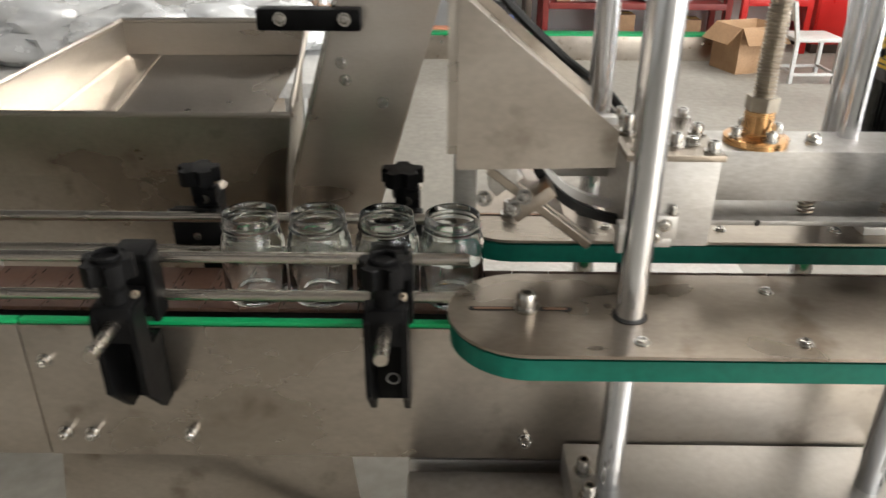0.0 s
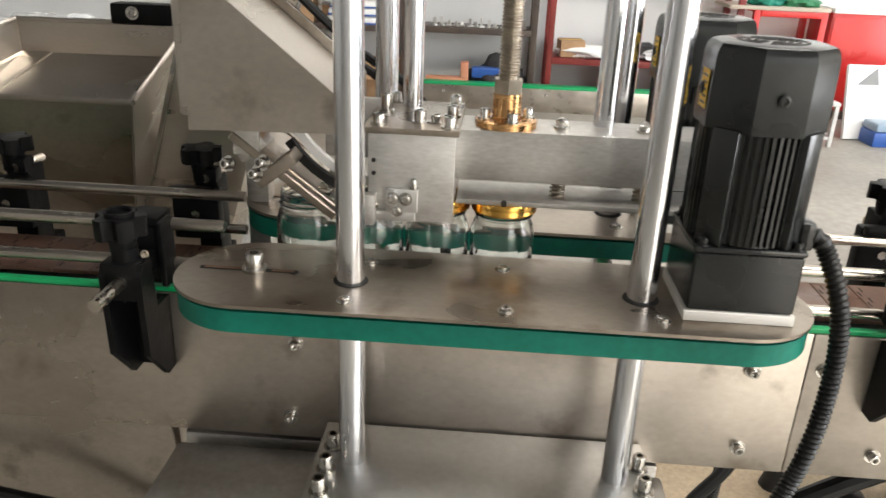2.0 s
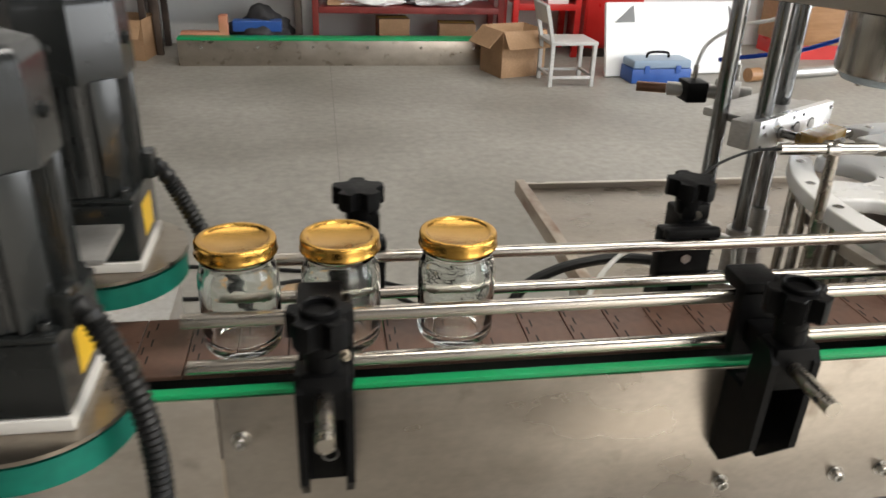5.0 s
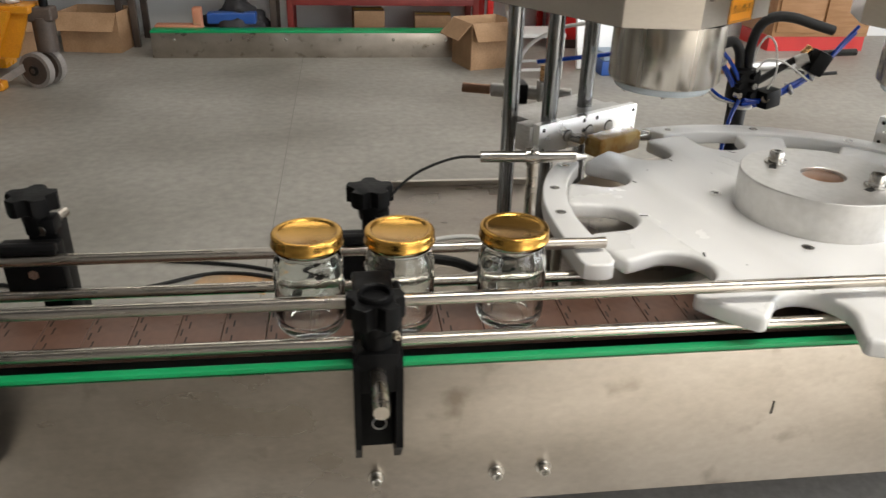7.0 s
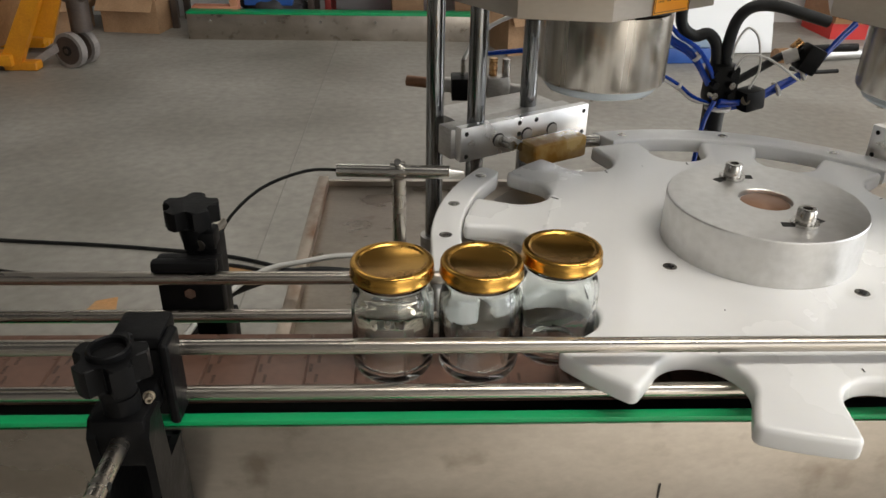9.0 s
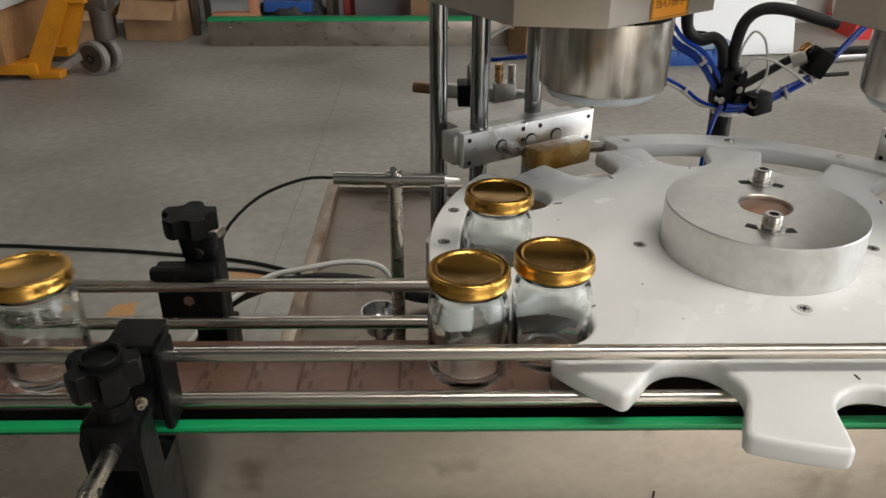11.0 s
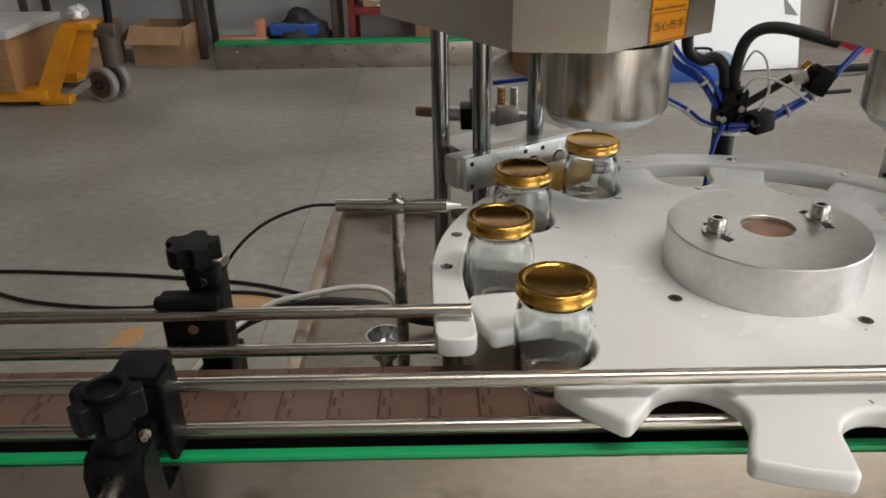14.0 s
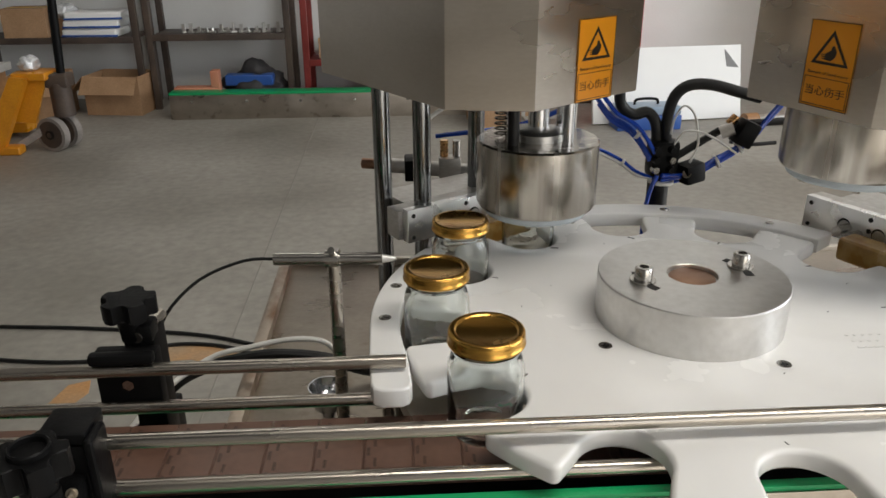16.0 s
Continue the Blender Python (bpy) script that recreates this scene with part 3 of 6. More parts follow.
def gear_motor(y_mid, flip):
    s = -1 if flip else 1
    t = thing("gear_motor", "dark grey gear motor with finned housing on the belt plate", "gear motor", pose(0.967, y_mid, 0.7754), "gear motors")
    part("spacer", boxed(-0.043, 0.043, -0.0425, 0.0425, 0.0, 0.0085, 0.001), material("white_painted_spacer", (0.66, 0.64, 0.60), 0.45) if not flip else bpy.data.materials["white_painted_spacer"], t)
    part("gearbox", boxed(-0.0415, 0.0415, -0.041, 0.041, 0.0088, 0.0580, 0.003, 3), MOTOR, t)
    part("gearbox_flange", boxed(-0.0425, 0.0425, -0.042, 0.042, 0.0580, 0.0625, 0.002), MOTOR, t)
    bm = bmesh.new()
    cyl(bm, 0.0395, (0, 0, 0.0625), (0, 0, 0.153), 40)
    part("housing", bm, MOTOR, t)
    fin = finish(boxed(0.0385, 0.0425, -0.0011, 0.0011, 0.064, 0.152), "cooling_fin", MOTOR, 0)
    pad = finish(boxed(0.0360, 0.0470, -0.011, 0.011, 0.0625, 0.152, 0.002, 2), "corner_rib", MOTOR)
    for q in range(4):
        for k in range(-4, 5):
            ob = new("cooling_fin", fin)
            ob.parent, ob.matrix_local = t, pose(0, 0, 0, 0, 0, 90 * q + k * 7.2)
        ob = new("corner_rib", pad)
        ob.parent, ob.matrix_local = t, pose(0, 0, 0, 0, 0, 45 + 90 * q)
    # fan cap: a square with wide chamfers and a round top edge
    def cap_ring(r, c):
        pts = []
        for q in range(4):
            for k in range(7):
                a = radians(90 * q + 45 * (k / 6) - 22.5 + 0)
                pts.append((r * math.cos(a) / max(abs(math.cos(radians(45 * (k / 6) - 22.5))), 0.01) * (1 - c), r * math.sin(a) / max(abs(math.cos(radians(45 * (k / 6) - 22.5))), 0.01) * (1 - c)))
        return pts
    bm = bmesh.new()
    levels = [(0.0445, 0.150), (0.0448, 0.157), (0.0440, 0.201), (0.0428, 0.207), (0.0405, 0.2105), (0.037, 0.2118)]
    rings = [[bm.verts.new((x, y, z)) for x, y in cap_ring(r, 0)] for r, z in levels]
    n = len(rings[0])
    for A, B in zip(rings, rings[1:]):
        for k in range(n):
            bm.faces.new((A[k], A[(k + 1) % n], B[(k + 1) % n], B[k]))
    bm.faces.new(rings[-1]), bm.faces.new(rings[0][::-1])
    cap = part("fan_cover", bm, MOTOR, t)
    for r0, r1 in ((0.006, 0.0085), (0.0115, 0.014), (0.017, 0.0195), (0.0225, 0.0255)):
        bm = bmesh.new()
        for q in range(3):
            n2 = 14
            pts = [(r1 * math.cos(a), r1 * math.sin(a)) for a in (radians(120 * q + 8 + 104 * k / n2) for k in range(n2 + 1))]
            pts += [(r0 * math.cos(a), r0 * math.sin(a)) for a in (radians(120 * q + 8 + 104 * k / n2) for k in range(n2, -1, -1))]
            prism(bm, pts, 0.2118, 0.2122)
        part("vent_slot", bm, DARK, cap)
    for a in (0, 90, 180, 270):
        m = Matrix.Rotation(radians(a), 4, "Z")
        p = m @ Vector((0.0444, 0, 0.176))
        d = m @ Vector((1, 0, 0))
        part("cover_screw", socket_screw(bmesh.new(), p, d, 0.0046, 0.003), MOTOR, cap)
    for sx in (-1, 1):
        for sy in (-1, 1):
            screw(t, (sx * 0.0355, sy * 0.035, 0.0625), (0, 0, 1), 0.0040, 0.006, "gearbox_screw", MOTOR)
    part("type_label", boxed(-0.0455, -0.0450, -0.012, 0.006, 0.162, 0.190), YELLOW, cap, "orange type label with dark lines")
    bm = bmesh.new()
    for k in range(5):
        box(bm, -0.0458, -0.0455, -0.010, 0.004 - 0.004 * (k % 2), 0.165 + 0.005 * k, 0.1665 + 0.005 * k)
    part("label_print", bm, INK, cap)
    part("side_label", boxed(0.0415, 0.0419, -0.012, 0.020, 0.018, 0.046), YELLOW, t, "yellow label on the gearbox")
    part("cable_box", boxed(0.038, 0.050, -0.02 * s - 0.010, -0.02 * s + 0.010, 0.0585, 0.082, 0.004), MOTOR, t)
    return t


gear_motor(0.8985, False)
gear_motor(2 * CY - 0.9025, True)


def hose(name, pts, r, mat, label, ripple=0.0, seg=10, category="hose"):
    return tagged(part(name, tube(bmesh.new(), pts, r, seg, ripple), mat), label, category)


hose("corrugated_hose", [(1.010, 0.880, 0.846), (1.026, 0.872, 0.838), (1.046, 0.862, 0.785), (1.050, 0.858, 0.72), (1.040, 0.852, 0.65), (1.010, 0.845, 0.56), (0.985, 0.84, 0.45), (0.975, 0.85, 0.2), (0.98, 0.86, 0.012)],
     0.0062, RUBBER, "black corrugated cable hose from the motor to the floor", 0.28)
hose("corrugated_hose", [(1.010, 1.118, 0.846), (1.026, 1.119, 0.828), (1.060, 1.125, 0.74), (1.085, 1.135, 0.66), (1.10, 1.16, 0.55), (1.10, 1.2, 0.2), (1.11, 1.22, 0.012)],
     0.0062, RUBBER, "black corrugated cable hose from the rear motor", 0.28)
hose("black_hose", [(0.93, 1.00, 0.30), (1.01, 1.01, 0.395), (1.10, 1.02, 0.455), (1.195, 1.025, 0.512), (1.30, 1.035, 0.548), (1.45, 1.05, 0.552)], 0.0115, RUBBER, "thick black hose rising below the conveyor")
hose("black_hose", [(1.060, 1.02, 0.556), (1.045, 1.02, 0.512), (1.010, 1.02, 0.455), (0.975, 1.02, 0.36), (0.965, 1.02, 0.1), (0.97, 1.02, 0.012)], 0.0075, RUBBER, "thin black hose hanging below the conveyor")

# head: slide block, beam, spindle and press shoe
head = thing("capping_press", "grey aluminium capping head with bronze spindle nut and press shoe", "capping press")
part("slide_block", boxed(0.656, 0.734, 0.962, 1.080, 0.806, 0.8865, 0.0012), ALU_DULL, head)
part("block_cover", boxed(0.652, 0.737, 0.959, 1.083, 0.8868, 0.8925, 0.0008), PLATE, head)
part("lower_lip", boxed(0.650, 0.664, 0.950, 0.962, 0.804, 0.832, 0.001), ALU_DULL, head)
for x, y, h in ((0.665, 0.970, 0.010), (0.728, 0.970, 0.010), (0.700, 0.985, 0.012), (0.665, 1.02, 0.018), (0.728, 1.02, 0.010), (0.715, 0.99, 0.007), (0.668, 1.07, 0.010), (0.728, 1.07, 0.010)):
    screw(head, (x, y, 0.8925), (0, 0, 1), 0.0055, h, "cap_screw")
for x, z in ((0.6615, 0.862), (0.6615, 0.850)):
    part("set_hole", cyled(0.0021, (x, 0.9612, z), (x, 0.9625, z), 10), DARK, head)
clip = part("guide_clip", boxed(0.6735, 0.7020, 0.9555, 0.962, 0.8160, 0.8380, 0.001), ALU, head)
for x, z, r in ((0.6795, 0.8290, 0.0050), (0.6910, 0.8288, 0.0050), (0.6835, 0.8175, 0.0046), (0.664, 0.8215, 0.0024)):
    part("clip_screw", socket_screw(bmesh.new(), (x, 0.9555, z), (0, -1, 0), r * 0.9, 0.003), BOLT, clip)
part("clip_stud", socket_screw(bmesh.new(), (0.6985, 0.9585, 0.8380), (0, 0, 1), 0.0030, 0.009), BOLT, clip)
part("clip_foot", boxed(0.664, 0.700, 0.9575, 0.962, 0.8065, 0.8158, 0.001), ALU_DULL, head)
part("beam", boxed(0.734, 0.965, 0.982, 1.042, 0.8425, 0.8890, 0.001), ALU_DULL, head)
bm = bmesh.new()
lathe(bm, [(0, 0), (0.0285, 0), (0.0285, 0.006), (0.0265, 0.0068), (0.0135, 0.0068), (0.0130, 0.030), (0, 0.030)], 40, (0.7775, 1.008, 0.8892))
nut = part("spindle_nut", bm, BRONZE, head, "machined bronze flange nut")
for a in (30, 120, 210, 300):
    c = (0.7775 + 0.0205 * math.cos(radians(a - 15)), 1.008 + 0.0205 * math.sin(radians(a - 15)), 0.896)
    screw(nut, c, (0, 0, 1), 0.0048, 0.009, "cap_screw")
part("lock_nut", hex_nut(bmesh.new(), (0.7775, 1.008, 0.9192), 0.0142, 0.0125), THREAD, head)
bm = cyled(0.0085, (0.7775, 1.008, 0.93), (0.7775, 1.008, 1.55), 20)
spindle = part("spindle", bm, THREAD, head)
bm = bmesh.new()
for k in range(90):
    z = 0.934 + 0.0032 * k
    lathe(bm, [(0.0085, z), (0.0097, z + 0.0008), (0.0097, z + 0.0014), (0.0085, z + 0.0022)], 14, (0.7775, 1.008, 0))
part("thread", bm, THREAD, spindle)
for x in (0.829, 0.905):
    bm = cyled(0.0075, (x, 1.006, 0.889), (x, 1.006, 0.8915), 18)
    hex_nut(bm, (x, 1.006, 0.8915), 0.0062, 0.004)
    lathe(bm, [(0.0062, 0), (0.006, 0.001), (0.003, 0.0035), (0, 0.004)], 14, (x, 1.006, 0.8955))
    part("guide_nut", bm, BOLT, head)
    bm = bmesh.new()
    coil = [(x + 0.0062 * math.cos(q), 0.992 + 0.0062 * math.sin(q), 0.8272 + 0.0150 * q / (8 * math.pi)) for q in (math.pi / 4 * k for k in range(33))]
    part("spring", tube(bm, coil, 0.0011, 6), THREAD, head)
for x, y, z in ((0.686, 1.055, 0.8925), (0.870, 1.028, 0.889)):
    part("guide_rod", cyled(0.0098, (x, y, z), (x, y, 1.55), 28), CHROME, head, "chromed guide rod")
shoe = part("press_shoe", boxed(0.736, 1.005, 0.974, 1.034, 0.8214, 0.8262, 0.0008), ALU_DULL, head, "flat press shoe above the lids")
part("shoe_hole", cyled(0.003, (0.78, 0.9738, 0.8238), (0.78, 0.975, 0.8238), 10), DARK, shoe)

# cap chute
chute = thing("cap_chute", "stainless steel cap chute with triangular side plates", "cap chute")
tri = [(0.507, 0.888), (0.637, 0.891), (0.637, 0.9215), (0.507, 1.028)]
for y, lab in ((0.934, "brushed steel side plate of the chute"), (1.070, "")):
    bm = bmesh.new()
    prism(bm, tri, -0.0015, 0.0015)
    for v in bm.verts:
        v.co = Vector((v.co.x, y + v.co.z, v.co.y))
    part("side_plate", bm, STEEL_X, chute, lab)
    bm = bmesh.new()
    prism(bm, [(0.5072, 1.028), (0.5072, 0.9), (0.4995, 0.9), (0.4995, 1.24), (0.545, 1.24), (0.545, 1.03)], -0.0015, 0.0015)
    for v in bm.verts:
        v.co = Vector((v.co.x - 0.0001, y + 0.004 + v.co.z, v.co.y))
    part("side_flange", bm, STEEL, chute)
d = Vector((0.637 - 0.507, 0, 0.9215 - 1.028)).normalized()
m = pose(0.637, 1.002, 0.9215) @ Matrix.Rotation(math.atan2(-d.z, d.x), 4, "Y")
part("slide", boxed(-0.42, 0.0, -0.064, 0.064, -0.012, -0.009, 0, 1, m), STEEL, chute)
part("belt_strip", boxed(-0.44, -0.16, 0.015, 0.055, -0.006, 0.004, 0.001, 1, m), BELT, chute, "dark green belt strip")
for y in (0.985, 1.022):
    bm = bmesh.new()
    prev = None
    for k in range(13):
        a = radians(212 + 55 * k / 12)
        cx, cz = 0.668, 0.925
        pts = [(cx + r * math.cos(a), cz + r * math.sin(a)) for r in (0.108, 0.100)]
        ring = [bm.verts.new((px, yy, pz)) for (px, pz) in pts for yy in (y - 0.004, y + 0.004)]
        if prev:
            for i, j in ((0, 1), (1, 3), (3, 2), (2, 0)):
                bm.faces.new((prev[i], prev[j], ring[j], ring[i]))
        prev = ring
    part("curved_guide", bm, RUBBER if y < 1 else HDPE, chute, "curved cap guide strip")
for y in (0.958, 0.972, 1.045):
    m2 = pose(0.578, y, 0.846, 0, 38, 0)
    part("guide_bar", boxed(-0.055, 0.062, -0.004, 0.004, -0.004, 0.004, 0.001, 1, m2), PLATE, chute)
m3 = pose(0.553, 0.972, 0.868, 0, -38, 0)
part("cross_clamp", boxed(-0.018, 0.012, -0.012, 0.012, -0.006, 0.006, 0.002, 2, m3), ALU_DULL, chute)
part("chute_lip", boxed(-0.050, 0.026, -0.045, 0.045, -0.001, 0.001, 0, 1, pose(0.585, 1.0, 0.8425, 0, 38, 0)), STEEL_X, chute)
part("cross_clamp", boxed(-0.022, 0.02, -0.014, 0.014, -0.006, 0.006, 0.002, 2, pose(0.575, 0.965, 0.850, 0, -38, 0)), PLATE, chute)
for x, y, z in ((0.532, 0.956, 0.853), (0.558, 0.952, 0.846), (0.566, 0.948, 0.858)):
    screw(chute, (x, y, z), (-0.5, -1, 0.2), 0.0050, 0.008, "clamp_screw")
part("hanger", boxed(0.536, 0.560, 0.955, 0.961, 0.862, 0.90, 0.001), ALU_DULL, chute)
part("rear_hanger", boxed(0.60, 0.66, 1.045, 1.053, 0.840, 0.90, 0.001), ALU_DULL, chute)
part("post", boxed(0.506, 0.530, 1.078, 1.102, 0.556, 1.30, 0.002), ALU_DULL, chute)

# cap hopper and elevator
hop = thing("cap_hopper", "open stainless steel hopper for caps beside the conveyor", "hopper")


def sheet(parent, name, quad, thick, mat, label=""):
    """A thin plate on four corners."""
    q = [Vector(p) for p in quad]
    n = (q[1] - q[0]).cross(q[3] - q[0]).normalized() * thick
    bm = bmesh.new()
    a, b = [bm.verts.new(p) for p in q], [bm.verts.new(p + n) for p in q]
    bm.faces.new(a[::-1]), bm.faces.new(b)
    for i in range(4):
        j = (i + 1) % 4
        bm.faces.new((a[i], a[j], b[j], b[i]))
    return part(name, bm, mat, parent, label)


FLt, FRt, BRt, BLt = Vector((-0.12, 1.252, 0.836)), Vector((0.307, 1.252, 0.837)), Vector((0.292, 1.50, 0.906)), Vector((0.018, 1.50, 0.904))
fl2, fr2 = FLt + Vector((0.0, 0.01, -0.085)), FRt + Vector((-0.012, 0.01, -0.085))
bl2, br2 = BLt + Vector((0, 0, -0.05)), BRt + Vector((-0.012, 0, -0.05))
sheet(hop, "front_wall", (FLt, FRt, fr2, fl2), 0.002, STEEL_X)
sheet(hop, "right_wall", (FRt, BRt, br2, fr2), 0.002, STEEL)
sheet(hop, "back_wall", (BRt, BLt, bl2, br2), 0.002, STEEL)
sheet(hop, "left_wall", (BLt, FLt, fl2, bl2), 0.002, STEEL)
sheet(hop, "sloped_floor", (bl2 + Vector((0.05, 0, 0)), br2, fr2 + Vector((-0.05, 0.01, 0.035)), fl2 + Vector((0.16, 0.01, 0.035))), 0.002, STEEL)
sheet(hop, "sloped_side", (fl2, fl2 + Vector((0.16, 0.01, 0.035)), bl2 + Vector((0.05, 0, 0)), bl2), 0.002, STEEL)
for a, b in ((FLt, FRt), (FRt, BRt), (BRt, BLt), (BLt, FLt)):
    part("rim", cyled(0.004, a, b, 10), STEEL, hop)
lowf = [fl2 + Vector((0.02, 0.005, -0.18)), fr2 + Vector((-0.015, 0.005, -0.18))]
sheet(hop, "lower_front", (fl2, fr2, lowf[1], lowf[0]), 0.002, STEEL_X)
sheet(hop, "lower_side", (fr2, br2, br2 + Vector((-0.015, 0, -0.22)), lowf[1]), 0.002, STEEL)
sheet(hop, "skirt", (Vector((0.03, 1.11, 0.60)), Vector((0.36, 1.11, 0.60)), Vector((0.42, 1.11, 0.06)), Vector((-0.05, 1.11, 0.06))), 0.002, STEEL_X)
for x in (-0.10, 0.27):
    part("leg", boxed(x, x + 0.03, 1.30, 1.33, 0, 0.6, 0.002), STEEL, hop)
elev = thing("cap_elevator", "inclined stainless steel housing of the cap elevator", "elevator")
tilt = math.degrees(math.atan2(0.083, 0.28))
m = pose(0.330, 1.37, 0.655, 0, tilt, 0)
part("housing", boxed(-0.062, 0.066, -0.03, 0.06, -0.60, 0.62, 0.002, 2, m), STEEL, elev)
for x, z in ((-0.025, 0.205), (0.030, 0.190), (-0.035, 0.225)):
    p, n = m @ Vector((x, -0.03, z)), Vector((0, -1, 0))
    screw(elev, p, n, 0.0055, 0.005, "housing_screw")
part("side_rib", boxed(-0.064, -0.058, -0.036, -0.03, 0.0, 0.62, 0, 1, m), BOLT, elev)
part("bearing_block", boxed(0.26, 0.39, 1.315, 1.345, 0.925, 0.952, 0.004), PLASTIC, elev, "black bearing block")
for x in (0.29, 0.37):
    screw(elev, (x, 1.315, 0.94), (0, -1, 0), 0.006, 0.004, "bearing_screw")
part("foot", boxed(0.08, 0.30, 1.33, 1.45, 0.0, 0.10, 0.003), STEEL, elev)

# ---- rotary station ----
SX, SY, SR = 1.982, 1.154, 0.24
RIM = material("rust_stained_steel", (0.46, 0.39, 0.32), 0.4, 1.0, (0.20, 0.10, 0.05), 14, 6, (1, 0.5, 1), mid=(0.50, 0.68), fine=0.2)
table = thing("machine_table", "stainless steel machine table with a raised rim", "machine table")
part("top", boxed(1.508, 2.85, 1.082, 1.768, 0.545, 0.556, 0.002), PLATE, table)
part("left_rim", boxed(1.500, 1.518, 1.082, 1.774, 0.545, 0.572, 0.003), RIM, table, "worn steel rim of the table with rust stains")
part("back_rim", boxed(1.512, 2.85, 1.764, 1.774, 0.545, 0.566, 0.002), STEEL, table)
part("cabinet", boxed(1.60, 2.80, 1.12, 1.70, 0.06, 0.545, 0.004), GREYPAINT, table)
part("drip_tray", boxed(1.262, 2.80, 0.86, 1.081, 0.490, 0.505, 0.003), GREYPAINT, table, "pale grey painted drip tray below the conveyor")
for x in (1.75, 2.6):
    part("tray_leg", boxed(x, x + 0.03, 0.98, 1.01, 0.0, 0.49, 0.002), GREYPAINT, table)
for x in (1.40, 2.75):
    for y in (0.95, 1.66):
        part("foot", cyled(0.03, (x, y, 0), (x, y, 0.06), 20, 0.014), RUBBER, table)
part("tray_edge", boxed(1.250, 1.261, 0.86, 1.081, 0.488, 0.507, 0.002), RIM, table)
part("foot", lathe(bmesh.new(), [(0, 0.05), (0.012, 0.05), (0.014, 0.03), (0.04, 0.022), (0.046, 0.012), (0.046, 0), (0, 0)], 28, (1.53, 1.63, 0)), RUBBER, table)
deck_pts = [(SX + 0.285 * math.cos(radians(a)), SY + 0.285 * math.sin(radians(a))) for a in range(98, 204, 5)] + [(SX, SY)]
part("deck", prism(bmesh.new(), deck_pts, 0.716, 0.7285), STEEL, table)
part("pedestal", cyled(0.07, (SX, SY + 0.03, 0.556), (SX, SY + 0.03, 0.716), 32), ALU_DULL, table)
for a in (104, 130, 170):
    p = (SX + 0.25 * math.cos(radians(a)), SY + 0.25 * math.sin(radians(a)))
    part("stay", cyled(0.011, (*p, 0.556), (*p, 0.716), 16), BOLT, table)
part("chrome_cup", lathe(bmesh.new(), [(0, 0.012), (0.013, 0.012), (0.019, 0.026), (0.0205, 0.026), (0.015, 0), (0, 0)], 28, (1.625, 1.235, 0.62)), CHROME, table)
part("cup_stay", cyled(0.007, (1.625, 1.235, 0.556), (1.625, 1.235, 0.622), 16), CHROME, table)

star = thing("star_wheel", "white plastic star wheel with twelve jar pockets", "star wheel", pose(SX, SY, 0))
R_OUT, R_POC = 0.2735, 0.0335
PHASE = 210.2
pts = []
for k in range(12):
    c = PHASE + 30 * k
    ca, sa = math.cos(radians(c)), math.sin(radians(c))
    loc = []
    # tooth half, rounded corner, straight flank, round pocket, and the same mirrored
    half, fr = 0.0368, 0.0065
    edge = math.asin((half + fr) / (R_OUT - fr))
    cx, cy = (R_OUT - fr) * math.cos(edge), (R_OUT - fr) * math.sin(edge)
    upper = []
    for j in range(11):
        a = radians(180 - 90 * j / 10)
        upper.append((SR + R_POC * math.cos(a), R_POC * math.sin(a)))
    upper.append((SR + 0.012, R_POC + 0.0015))
    for j in range(7):
        a = radians(270) + (edge + radians(90)) * j / 6
        upper.append((cx + fr * math.cos(a), cy + fr * math.sin(a)))
    for j in range(1, 4):
        a = edge + (radians(15) - edge) * j / 4
        upper.append((R_OUT * math.cos(a), R_OUT * math.sin(a)))
    loc = [(R_OUT * math.cos(radians(-15)), R_OUT * math.sin(radians(-15)))] + [(x, -y) for x, y in upper[:0:-1]] + upper
    pts += [(x * ca - y * sa, x * sa + y * ca) for x, y in loc]
part("disc", soft_plate(pts, 0.7450, 0.7627, 0.0046), HDPE, star, "thick white polyethylene disc with rounded pockets")
bm = bmesh.new()
lathe(bm, [(0, 0), (0.087, 0), (0.087, 0.0420), (0.0862, 0.0430), (0.0240, 0.0430), (0.0232, 0.0424), (0.0230, 0.0385), (0, 0.0385)], 72, (0, 0, 0.7629))
hub = part("hub", bm, ALU, star, "turned aluminium hub with two clamping screws")
part("shaft_end", lathe(bmesh.new(), [(0, 0.0020), (0.020, 0.0018), (0.0215, 0.0008), (0.0215, 0.0), (0, 0.0)], 36, (0, 0, 0.8016)), COPPER, hub)
for s in (0, 180):
    m = Matrix.Rotation(radians(13.6 + s), 4, "Z")
    bm = bmesh.new()
    out = [(0.0565 * math.cos(radians(a)), 0.0565 * math.sin(radians(a))) for a in range(-22, 23, 4)]
    inn = [(0.0485 * math.cos(radians(a)), 0.0485 * math.sin(radians(a))) for a in range(22, -23, -4)]
    prism(bm, out + inn, 0.8059, 0.8063)
    for v in bm.verts:
        v.co = m @ v.co
    part("curved_slot", bm, DARK, hub)
    screw(hub, m @ Vector((0.0525, 0, 0.8062)), (0, 0, 1), 0.0082, 0.0145, "clamp_screw")
